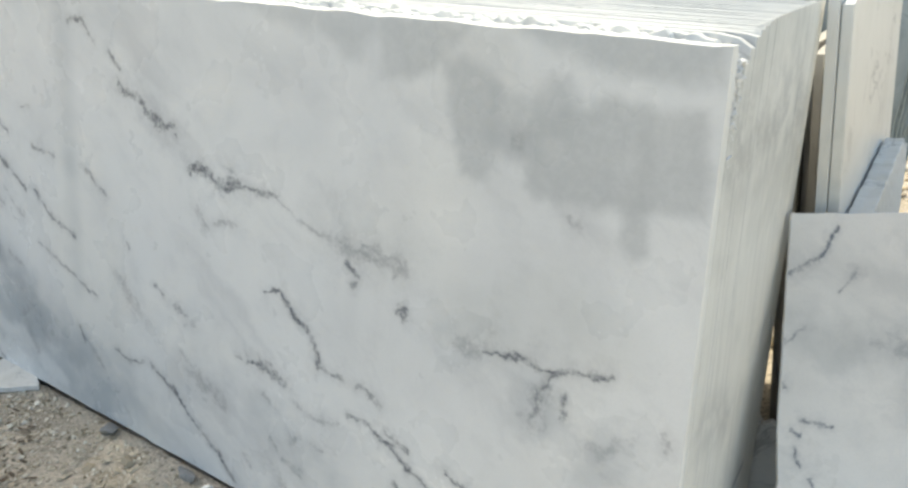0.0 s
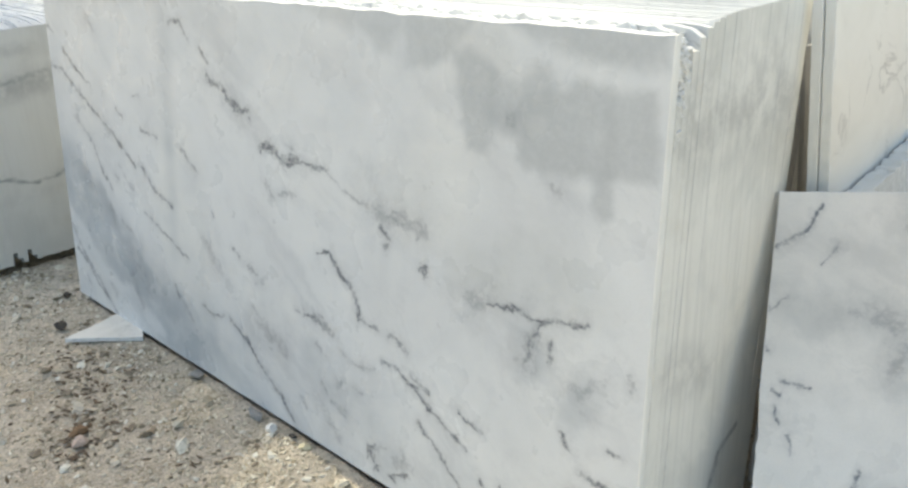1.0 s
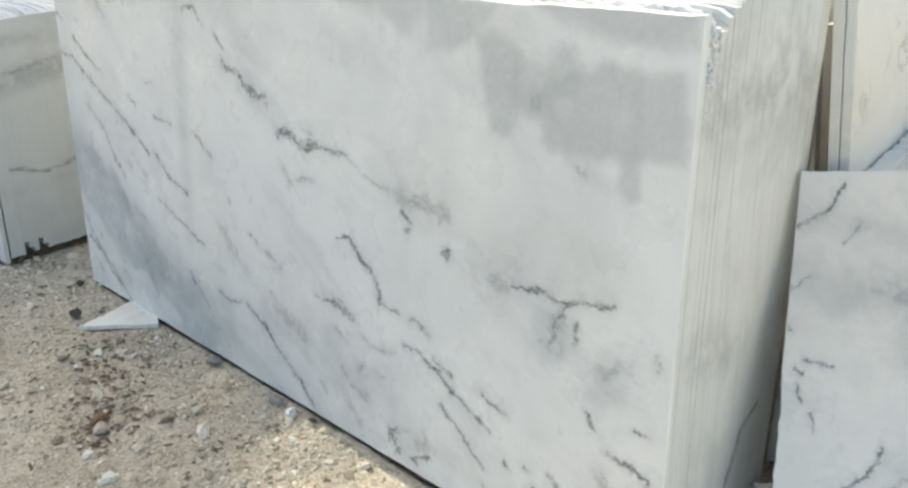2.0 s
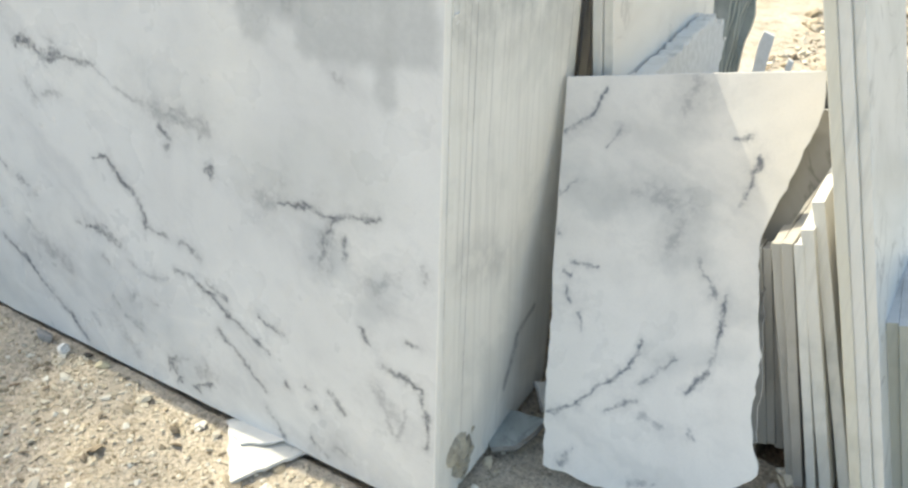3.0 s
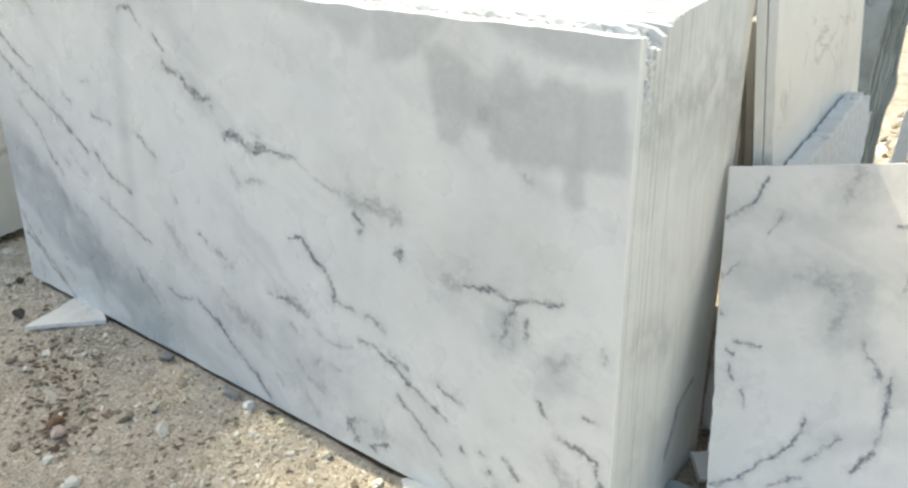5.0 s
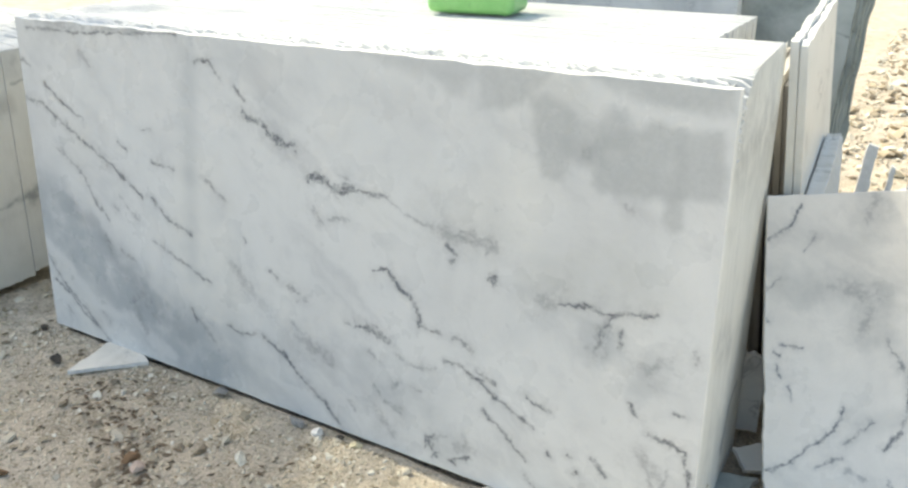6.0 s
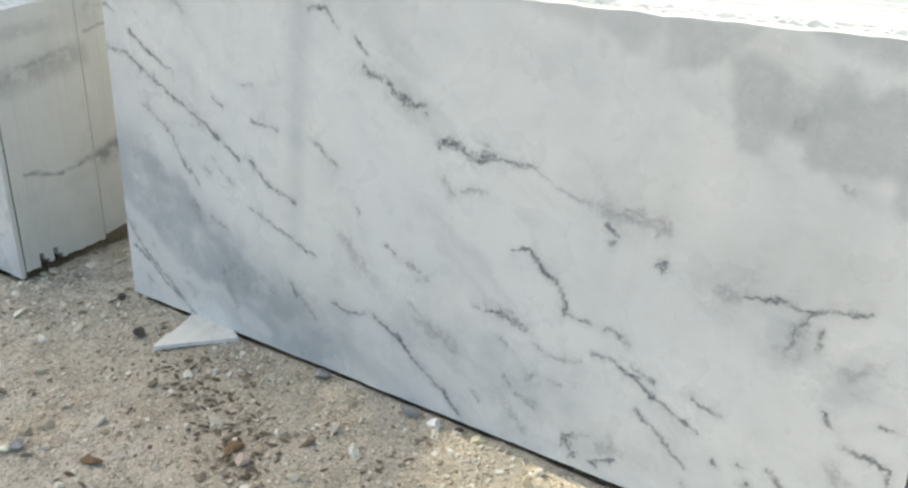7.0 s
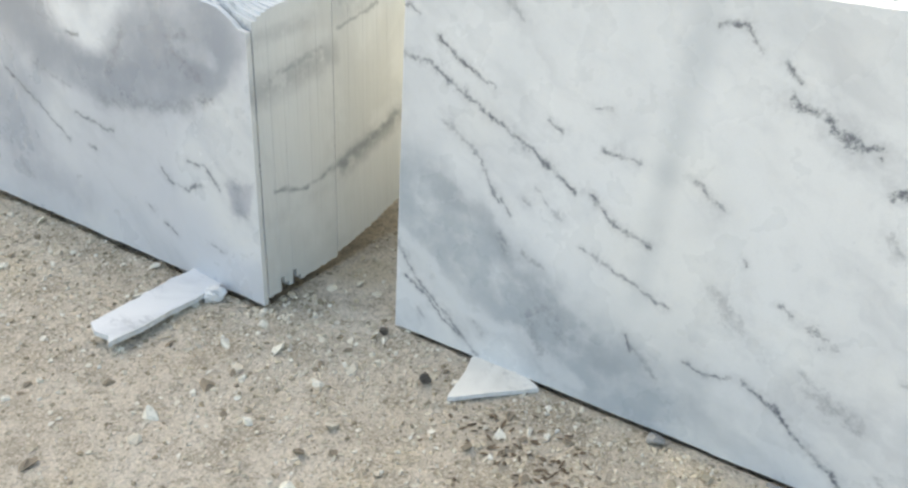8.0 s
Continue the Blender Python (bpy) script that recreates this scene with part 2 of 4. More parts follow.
    v.stroke(fine, (-1.580, 0.240), (-1.530, 0.225), (-1.456, 0.243))
    v.stroke(dark, (-2.523, 0.891), (-2.429, 0.887), (-2.330, 0.829), (-2.191, 0.759), (-2.056, 0.690), (-1.951, 0.628))
    v.stroke(dark, (-2.402, 0.960), (-2.320, 0.901), (-2.214, 0.855))
    v.stroke(dark, (-1.897, 0.628), (-1.822, 0.562), (-1.719, 0.534))
    v.stroke(dark, (-2.029, 0.674), (-1.943, 0.619))
    v.stroke(fine, (-1.634, 0.735), (-1.564, 0.681))
    v.stroke(dark, (-1.886, 0.758), (-1.783, 0.747))
    v.stroke(fine, (-2.044, 0.801), (-2.005, 0.784))
    v.stroke(fine, (-1.917, 0.863), (-1.878, 0.861))
    v.stroke(faint, (-2.375, 0.730), (-2.262, 0.664))
    v.stroke(fine, (-2.262, 0.664), (-2.212, 0.589), (-2.175, 0.529))
    v.stroke(faint, (-2.064, 0.606), (-1.973, 0.531))
    v.stroke(fine, (-1.909, 0.472), (-1.804, 0.434), (-1.650, 0.377))
    v.stroke(faint, (-2.172, 0.426), (-2.132, 0.380))
    v.stroke(fine, (-1.381, 0.483), (-1.358, 0.469))
    v.stroke(knot, (-1.297, 0.445), (-1.284, 0.429))
    v.stroke(smoke, (-1.500, 0.414), (-1.453, 0.386))
    v.stroke(smoke, (-1.268, 0.287), (-1.156, 0.240))
    v.stroke(fine, (-2.488, 0.193), (-2.396, 0.145), (-2.338, 0.088), (-2.248, 0.041))
    v.stroke(faint, (-1.736, 0.239), (-1.647, 0.166))
    v.stroke(faint, (-1.076, 0.113), (-1.054, 0.090))
    v.stroke(fine, (-0.611, 0.243), (-0.535, 0.186), (-0.468, 0.127))
    v.stroke(faint, (-1.206, 0.724), (-1.175, 0.687))
    v.stroke(faint, (-0.868, 0.308), (-0.774, 0.325))
    v.stroke(faint, (-0.614, 0.650), (-0.595, 0.630))
    v.stroke(fine, (-2.464, 1.144), (-2.116, 1.152), (-1.730, 1.186))
    v.stroke(faint, (-2.193, 1.088), (-2.143, 1.038))
    v.stroke(dark, (-0.100, 0.326), (-0.051, 0.306), (-0.026, 0.229), (-0.025, 0.176))
    v.stroke(fine, (-0.139, 0.324), (-0.100, 0.322))
    v.stroke(smoke, (-0.150, 0.258), (-0.111, 0.210))
    v.stroke(faint, (-0.106, 0.155), (-0.088, 0.216))
    v.stroke(fine, (-0.337, 0.051), (-0.288, 0.022))
    v.stroke(fine, (-0.464, 0.080), (-0.411, 0.017))
    v.stroke(fine, (-0.280, 0.204), (-0.235, 0.161))
    v.stroke(dark, (-0.323, 0.147), (-0.318, 0.143))
    v.stroke(fine, (-0.792, 0.094), (-0.769, 0.050))
    v.stroke(fine, (-0.701, 0.038), (-0.655, 0.064))
    v.stroke(faint, (-0.772, 0.093), (-0.728, 0.114))
    v.stroke(faint, (-0.057, 0.584), (-0.050, 0.556))
    v.stroke(faint, (-0.943, 0.160), (-0.885, 0.137))
    v.stroke(faint, (-0.262, 0.063), (-0.207, 0.035))
    v.stroke(fine, (-0.760, 0.044), (-0.754, 0.035))
    v.stroke(faint, (-0.794, 0.749), (-0.750, 0.742), (-0.688, 0.731))
    v.stroke(faint, (-0.665, 0.749), (-0.623, 0.745), (-0.605, 0.733), (-0.628, 0.709))
    v.stroke(fine, (-0.746, 0.702), (-0.719, 0.688))
    v.stroke(fine, (-0.734, 0.659), (-0.723, 0.668))
    v.stroke(faint, (-0.707, 0.751), (-0.657, 0.757))
    v.stroke(faint, (-1.144, 0.698), (-1.074, 0.713))
    v.stroke(fine, (-0.612, 0.634), (-0.597, 0.651), (-0.599, 0.621))
    v.stroke(fine, (-0.717, 0.435), (-0.690, 0.438), (-0.675, 0.426))
    v.stroke(faint, (-0.662, 0.416), (-0.656, 0.413))
    v.stroke(faint, (-0.999, 0.316), (-0.967, 0.287))
    v.stroke(faint, (-0.984, 0.203), (-0.962, 0.181))
    v.stroke(faint, (-0.913, 0.217), (-0.894, 0.234))
    v.stroke(faint, (-0.845, 0.240), (-0.815, 0.236))
    v.stroke(faint, (-0.931, 0.162), (-0.879, 0.150))
    v.stroke(smoke, (-0.980, 0.115), (-0.915, 0.057))
    v.stroke(faint, (-0.899, 0.327), (-0.869, 0.317))
    v.stroke(fine, (-0.794, 0.052), (-0.792, 0.088), (-0.768, 0.105))
    v.stroke(dark, (-0.773, 0.026), (-0.754, 0.047))
    v.stroke(dark, (-0.711, 0.037), (-0.690, 0.032))
    v.stroke(fine, (-0.678, 0.056), (-0.646, 0.072))
    v.stroke(smoke, (-0.690, 0.090), (-0.645, 0.107))
    v.stroke(dark, (-0.406, 0.178), (-0.400, 0.170))
    v.stroke(fine, (-0.350, 0.191), (-0.341, 0.185))
    v.stroke(fine, (-0.327, 0.140), (-0.322, 0.138))
    v.stroke(dark, (-0.487, 0.259), (-0.454, 0.238))
    v.stroke(fine, (-2.521, 0.304), (-2.453, 0.201), (-2.379, 0.149), (-2.291, 0.077), (-2.204, 0.005))
    v.stroke(faint, (-2.223, 0.119), (-2.195, 0.091))
    v.stroke(smoke, (-2.046, 0.212), (-1.996, 0.111))
    v.stroke(smoke, (-1.999, 0.247), (-1.933, 0.174))
    v.stroke(fine, (-1.748, 0.258), (-1.723, 0.220))
    v.stroke(faint, (-2.435, 0.098), (-2.413, 0.068))
    v.stroke(fine, (-2.164, 0.439), (-2.130, 0.403))
    v.stroke(faint, (-2.086, 0.402), (-2.016, 0.374))
    v.stroke(smoke, (-1.535, 0.466), (-1.477, 0.400))
    v.stroke(faint, (-1.302, 0.327), (-1.223, 0.270), (-1.144, 0.222))
    v.stroke(smoke, (-2.398, 1.174), (-2.168, 1.175))
    v.stroke(smoke, (-2.101, 1.157), (-2.005, 1.179), (-1.890, 1.180))
    v.stroke(dark, (-2.213, 1.147), (-2.185, 1.146))
    v.stroke(fine, (-2.528, 1.040), (-2.471, 1.012))
    v.stroke(fine, (-2.164, 0.546), (-2.133, 0.503))
    v.stroke(faint, (-2.092, 0.560), (-2.076, 0.552))
    v.stroke(fine, (-1.489, 0.573), (-1.480, 0.556))
    v.stroke(faint, (-1.246, 0.420), (-1.235, 0.413))
    v.stroke(faint, (-1.107, 0.845), (-1.077, 0.834))
    v.stroke(fine, (-0.261, 0.627), (-0.289, 0.582), (-0.299, 0.521))
    v.stroke(faint, (-0.145, 0.265), (-0.112, 0.168))
    v.stroke(faint, (-0.100, 0.165), (-0.082, 0.242))
    v.stroke(faint, (-0.165, 0.508), (-0.138, 0.536))
    v.stroke(faint, (-0.380, 1.018), (-0.368, 1.014))
    v.stroke(faint, (-0.262, 0.905), (-0.250, 0.897))
    return v.done(0.30)


def left_marble():
    v = Marble("veined_marble_left").begin(white=(0.565, 0.575, 0.59), seed=7.3)
    blue = (0.285, 0.305, 0.34)
    v.band(0.16, 0.95, blue, (-1.32, 0.88), (-1.10, 0.73), (-0.76, 0.65), (-0.42, 0.71), (-0.18, 0.81))
    v.band(0.17, 0.85, blue, (-0.50, 0.86), (-0.15, 0.92))
    v.band(0.11, 0.95, (0.72, 0.725, 0.72), (-0.98, 1.00), (-0.92, 0.84), (-0.76, 0.80), (-0.64, 0.98))
    v.band(0.05, 0.60, (0.70, 0.71, 0.72), (-0.35, 0.85), (-0.17, 0.80))
    v.band(0.07, 0.60, blue, (-0.11, 0.39), (-0.09, 0.35))
    v.band(0.12, 0.35, blue, (-1.35, 0.22), (-0.95, 0.14))
    v.band(0.30, 0.55, blue, (-1.75, 0.95), (-1.45, 0.72), (-1.22, 0.68))
    v.band(0.36, 0.62, blue, (-1.85, 0.45), (-1.38, 0.34))
    v.patch(0.030, 0.55, blue, (-0.613, 0.892), (-0.094, 0.933), (-0.050, 0.837), (-0.137, 0.732), (-0.473, 0.574), (-0.788, 0.564))
    v.patch(0.035, 0.60, blue, (-1.921, 0.887), (-1.035, 0.911), (-0.995, 0.694), (-1.158, 0.618), (-1.568, 0.799))
    v.patch(0.030, 0.55, blue, (-1.088, 0.741), (-0.974, 0.708), (-0.711, 0.621), (-0.756, 0.558), (-1.158, 0.618))
    v.patch(0.012, 0.60, (0.34, 0.35, 0.39), (-0.137, 0.401), (-0.027, 0.435), (-0.053, 0.322), (-0.129, 0.304))
    v.patch(0.010, 0.45, blue, (-0.228, 0.733), (-0.108, 0.765), (-0.151, 0.711), (-0.230, 0.662))
    v.stroke(dark, (-1.362, 0.575), (-1.197, 0.481), (-1.006, 0.363))
    v.stroke(fine, (-0.943, 0.478), (-0.728, 0.453))
    v.stroke(dark, (-0.88, 0.369), (-0.848, 0.359))
    v.stroke(dark, (-0.473, 0.377), (-0.418, 0.335), (-0.344, 0.333), (-0.282, 0.367))
    v.stroke(fine, (-0.331, 0.437), (-0.246, 0.438), (-0.184, 0.372))
    v.stroke(smoke, (-0.141, 0.394), (-0.06, 0.406))
    v.stroke(smoke, (-0.10, 0.33), (-0.075, 0.318))
    v.stroke(dark, (-0.565, 0.219), (-0.537, 0.197))
    v.stroke(dark, (-0.472, 0.164), (-0.429, 0.138))
    v.stroke(fine, (-0.247, 0.156), (-0.177, 0.143))
    v.stroke(faint, (-1.363, 0.175), (-1.287, 0.129))
    v.stroke(fine, (-0.923, 0.778), (-0.857, 0.774))
    v.stroke(smoke, (-0.699, 0.684), (-0.609, 0.836))
    v.stroke(faint, (-0.413, 0.845), (-0.293, 0.864))
    v.stroke(smoke, (-0.342, 0.796), (-0.242, 0.731))
    v.stroke(fine, (-0.194, 0.684), (-0.236, 0.66))
    v.stroke(smoke, (-0.75, 0.56), (-0.38, 0.615), (-0.20, 0.68))
    v.stroke(faint, (-1.157, 0.622), (-0.95, 0.575))
    return v.done(0.32)


def small_marble():
    dark, fine = (0.0074, 0.98, 1), (0.0064, 0.88, 1)
    v = Marble("veined_marble_offcut").begin(white=(0.80, 0.768, 0.708), grey=(0.46, 0.455, 0.43), seed=3.1)
    olive = (0.47, 0.475, 0.45)
    v.band(0.085, 0.50, olive, (0.26, -0.02), (0.25, -0.10))
    v.band(0.090, 0.55, olive, (0.14, -0.25), (0.27, -0.29), (0.23, -0.37))
    v.band(0.060, 0.45, olive, (0.02, -0.22), (0.07, -0.28))
    v.band(0.060, 0.40, olive, (0.30, -0.42), (0.36, -0.50))
    v.band(0.060, 0.35, olive, (0.20, -0.62), (0.35, -0.60))
    v.stroke(dark, (0.005, -0.12), (0.055, -0.087), (0.086, -0.027))
    v.stroke(fine, (0.088, -0.158), (0.117, -0.119))
    v.stroke(fine, (-0.017, -0.26), (0.021, -0.225))
    v.stroke(dark, (0.026, -0.409), (0.073, -0.417))
    v.stroke(dark, (-0.003, -0.428), (0.016, -0.439))
    v.stroke(dark, (0.007, -0.465), (0.012, -0.501))
    v.stroke(dark, (0.032, -0.526), (0.041, -0.553))
    v.stroke(dark, (-0.031, -0.751), (0.028, -0.726), (0.091, -0.676), (0.142, -0.641), (0.17, -0.583))
    v.stroke(fine, (0.167, -0.673), (0.21, -0.641), (0.242, -0.611))
    v.stroke(dark, (0.26, -0.691), (0.309, -0.644), (0.334, -0.574), (0.345, -0.474))
    v.stroke(fine, (0.284, -0.399), (0.306, -0.437), (0.318, -0.474))
    v.stroke(fine, (0.095, -0.734), (0.155, -0.713))
    v.stroke(fine, (-0.005, -0.871), (0.021, -0.83))
    v.stroke(dark, (0.355, -0.138), (0.381, -0.136))
    v.stroke(dark, (0.364, -0.283), (0.392, -0.242), (0.408, -0.176))
    v.stroke(smoke, (0.272, -0.01), (0.254, -0.069))
    v.stroke(smoke, (0.147, -0.255), (0.208, -0.263), (0.268, -0.288))
    v.stroke(smoke, (0.257, -0.276), (0.233, -0.362))
    v.stroke(faint, (0.149, -0.898), (0.2, -0.9))
    v.stroke(fine, (0.274, -0.775), (0.28, -0.787))
    v.stroke(dark, (-0.021, -0.334), (-0.015, -0.347))
    v.stroke(faint, (0.173, -0.745), (0.211, -0.77))
    return v.done(0.34)


def plain_marble(name, white, grey, rough=0.38):
    """Marble with clouds and thin noise-drawn veins."""
    n = Nodes(name)
    here = n.local()
    shift = n.node("ShaderNodeObjectInfo").outputs["Random"]
    here = n.vec("ADD", here, n.vec("SCALE", (31.0, 17.0, 23.0), shift))
    cloud = n.noise(here, 2.6, 5, 0.62, distortion=0.8)
    vein = n.math("ABSOLUTE", n.math("SUBTRACT", n.noise(here, 3.4, 6, 0.6, distortion=1.2), 0.5))
    tone = n.mix(n.ease(cloud, 0.40, 0.70), white, grey)
    dim = tuple(0.45 * g for g in grey)
    tone = n.mix(n.math("MULTIPLY", n.ease(vein, 0.022, 0.0), n.ease(n.noise(here, 5.0, 2), 0.45, 0.65, 0, 0.6)), tone, dim)
    grain = n.noise(here, 190.0, 3)
    tone = n.mix(n.ease(grain, 0.45, 0.8, 0, 0.15), tone, grey)
    n.bump(grain, 0.08, 0.001)
    return n.finish(tone, rough)


def sawn_edge(name, light, dull, levels=(), veins=(), lines=0.21):
    """The sawn edges of slabs: matt, streaked along the cut, with clouds that run on from slab to slab."""
    n = Nodes(name)
    here = n.place()
    rand = n.node("ShaderNodeObjectInfo").outputs["Random"]
    cloud = n.noise(here, 3.2, 5, 0.6, distortion=0.5)
    streak = n.noise(n.stretch(here, (160.0, 160.0, 2.2)), 1.0, 3, 0.6)
    tone = n.mix(n.ease(cloud, 0.44, 0.62), light, dull)
    axes = n.node("ShaderNodeSeparateXYZ")
    n.put(axes.inputs[0], here)
    wave = n.noise(here, 7.0, 5, 0.6)
    patchy = n.noise(here, 14.0, 4, 0.7)
    for height, rise, half, depth, y0, y1 in levels:
        off = n.math("SUBTRACT", axes.outputs[2], n.math("ADD", n.math("MULTIPLY", axes.outputs[1], rise), n.math("MULTIPLY", wave, 0.16)))
        near = n.ease(n.math("ABSOLUTE", n.math("SUBTRACT", off, height - 0.08)), half, 0.0, 0, depth)
        near = n.math("MULTIPLY", near, n.math("MULTIPLY", n.ease(axes.outputs[1], y0 - 0.04, y0 + 0.04), n.ease(axes.outputs[1], y1 + 0.05, y1 - 0.05)))
        tone = n.mix(n.math("MULTIPLY", near, n.ease(patchy, 0.36, 0.60, 0.1, 1)), tone, (0.24, 0.25, 0.25))
    loose = n.vec("ADD", here, n.vec("SCALE", n.vec("SUBTRACT", n.noise(here, 16.0, 4, 0.65, colour=True), (0.5, 0.5, 0.5)), 0.05))
    for half, depth, a, b in veins:
        ba = Vector((0, b[0] - a[0], b[1] - a[1]))
        pa = n.vec("MULTIPLY", n.vec("SUBTRACT", loose, (0, a[0], a[1])), (0, 1, 1))
        along = n.math("MULTIPLY", n.vec("DOT_PRODUCT", pa, tuple(ba)), 1 / ba.length_squared, True)
        far = n.vec("LENGTH", n.vec("SUBTRACT", pa, n.vec("SCALE", tuple(ba), along)))
        tone = n.mix(n.math("MULTIPLY", n.ease(far, half, 0.0, 0, depth), n.ease(patchy, 0.34, 0.58, 0.25, 1)), tone, (0.22, 0.23, 0.23))
    saw = n.noise(n.stretch(here, (55.0, 55.0, 0.35)), 1.0, 2, 0.5)
    tone = n.mix(n.ease(saw, 0.52, 0.70, 0, lines), tone, tuple(0.72 * c for c in dull))
    tone = n.mix(n.ease(streak, 0.52, 0.75, 0, 0.13), tone, (0.33, 0.33, 0.30))
    tone = n.mix(n.math("MULTIPLY", rand, 0.08), tone, (0.52, 0.50, 0.44))
    n.bump(n.math("ADD", streak, n.noise(here, 150.0, 3)), 0.25, 0.0015)
    return n.finish(tone, 0.62, 0.35)


def ground_material():
    n = Nodes("stony_dirt")
    here = n.place()
    broad = n.noise(here, 0.9, 5, 0.6)
    mid = n.noise(here, 6.0, 6, 0.7)
    grit = n.noise(here, 95.0, 4, 0.75)
    clod = n.noise(here, 28.0, 5, 0.7)
    tone = n.mix(n.ease(broad, 0.35, 0.68), (0.59, 0.53, 0.43), (0.70, 0.645, 0.545))
    tone = n.mix(n.ease(mid, 0.45, 0.66, 0, 0.80), tone, (0.37, 0.325, 0.25))
    tone = n.mix(n.ease(n.noise(here, 2.2, 3), 0.54, 0.70, 0, 0.6), tone, (0.56, 0.49, 0.345))
    tone = n.mix(n.ease(clod, 0.50, 0.68, 0, 0.80), tone, (0.32, 0.275, 0.205))
    tone = n.mix(n.ease(grit, 0.52, 0.64, 0, 0.85), tone, (0.77, 0.69, 0.59))
    tone = n.mix(n.ease(grit, 0.46, 0.36, 0, 0.6), tone, (0.15, 0.125, 0.095))
    n.bump(n.math("ADD", n.math("ADD", mid, clod), grit), 0.9, 0.014)
    return n.finish(n.vec("MULTIPLY", tone, (1.035, 1.0, 0.95)), 0.93, 0.2)


def chip_material(name, stops):
    """Loose stones, each of its own tone."""
    n = Nodes(name)
    rand = n.node("ShaderNodeNewGeometry").outputs["Random Per Island"]
    ramp = n.node("ShaderNodeValToRGB")
    ramp.color_ramp.interpolation = "CONSTANT"
    while len(ramp.color_ramp.elements) < len(stops):
        ramp.color_ramp.elements.new(0.5)
    for e, (at, c) in zip(ramp.color_ramp.elements, stops):
        e.position, e.color = at, (*c, 1)
    n.put(ramp.inputs[0], rand)
    grit = n.noise(n.place(), 120.0, 4, 0.7)
    tone = n.vec("MULTIPLY", n.mix(n.ease(grit, 0.45, 0.75, 0, 0.5), ramp.outputs[0], (0.30, 0.27, 0.22)), (1.03, 1.0, 0.94))
    n.bump(grit, 0.5, 0.003)
    return n.finish(tone, 0.85, 0.25)


def simple(name, a, b, scale, rough, bump=0.3, specular=0.4):
    n = Nodes(name)
    here = n.local()
    f = n.noise(here, scale, 5, 0.65)
    tone = n.mix(n.ease(f, 0.35, 0.68), a, b)
    tone = n.mix(n.ease(n.noise(here, scale * 9, 3), 0.5, 0.75, 0, 0.4), tone, tuple(0.6 * c for c in b))
    n.bump(n.noise(here, scale * 6, 4), bump, 0.004)
    return n.finish(tone, rough, specular)


M_FRONT = [front_marble(a, b) for a, b in zip(FRONT_CUTS[:-1], FRONT_CUTS[1:])]
M_LEFT, M_SMALL = left_marble(), small_marble()
M_WHITE = plain_marble("white_marble", (0.72, 0.72, 0.70), (0.50, 0.51, 0.51))
M_CREAM = plain_marble("cream_marble", (0.70, 0.685, 0.63), (0.55, 0.53, 0.47))
M_LIGHT = plain_marble("light_cream_marble", (0.79, 0.775, 0.725), (0.69, 0.675, 0.625))
# darkened marble for shaded pieces: the shade is in the base colour
M_SHADED = plain_marble("shade_darkened_marble", (0.27, 0.26, 0.235), (0.20, 0.19, 0.17), 0.7)
M_GREEN = plain_marble("grey_green_marble", (0.46, 0.49, 0.46), (0.25, 0.28, 0.26), 0.45)
M_PALE = plain_marble("pale_green_marble", (0.69, 0.70, 0.67), (0.55, 0.565, 0.53), 0.42)
M_EDGE = sawn_edge("sawn_white_edge", (0.73, 0.725, 0.68), (0.58, 0.59, 0.555))
M_EDGE_BIG = sawn_edge("sawn_clouded_edge", (0.81, 0.795, 0.735), (0.69, 0.685, 0.635), ((1.07, -0.10, 0.18, 0.38, 0.05, 0.64),),
                       ((0.095, 0.34, (0.13, 0.56), (0.28, 0.50)), (0.016, 0.75, (0.47, 0.27), (0.385, 0.235)), (0.014, 0.75, (0.385, 0.235), (0.325, 0.13)), (0.03, 0.4, (0.40, 0.24), (0.33, 0.14))))
M_EDGE_FRONT = sawn_edge("worn_front_edge", (0.86, 0.85, 0.80), (0.78, 0.77, 0.72))
# lighter copy of the pale sawn edge, with skylight put into its colour
M_EDGE_TOP = sawn_edge("sawn_sky_lit_top", (0.56, 0.575, 0.555), (0.45, 0.465, 0.445))
# sawn edge darkened in its colour to stand in for shade
M_EDGE_SHADED = sawn_edge("shade_darkened_edge", (0.47, 0.45, 0.40), (0.36, 0.34, 0.30))
M_EDGE_CREAM = sawn_edge("sawn_cream_edge", (0.68, 0.66, 0.57), (0.59, 0.57, 0.48))
M_EDGE_LEFT = sawn_edge("sawn_banded_edge", (0.63, 0.63, 0.595), (0.57, 0.57, 0.535), ((0.30, 0.0, 0.05, 0.12, -0.2, 0.3),),
                        ((0.014, 0.80, (-0.07, 0.385), (0.08, 0.345)), (0.014, 0.80, (0.08, 0.345), (0.20, 0.365)), (0.030, 0.65, (0.16, 0.365), (0.29, 0.37)), (0.070, 0.80, (0.27, 0.36), (0.62, 0.46)),
                         (0.022, 0.6, (0.27, 0.38), (0.60, 0.47)), (0.085, 0.50, (-0.12, 0.72), (0.24, 0.77)), (0.018, 0.55, (-0.03, 0.755), (0.20, 0.80)),
                         (0.012, 0.65, (0.29, 0.845), (0.50, 0.895)), (0.10, 0.40, (0.33, 0.93), (0.65, 1.0)), (0.04, 0.30, (-0.1, 0.88), (0.15, 0.90))), 0.07)
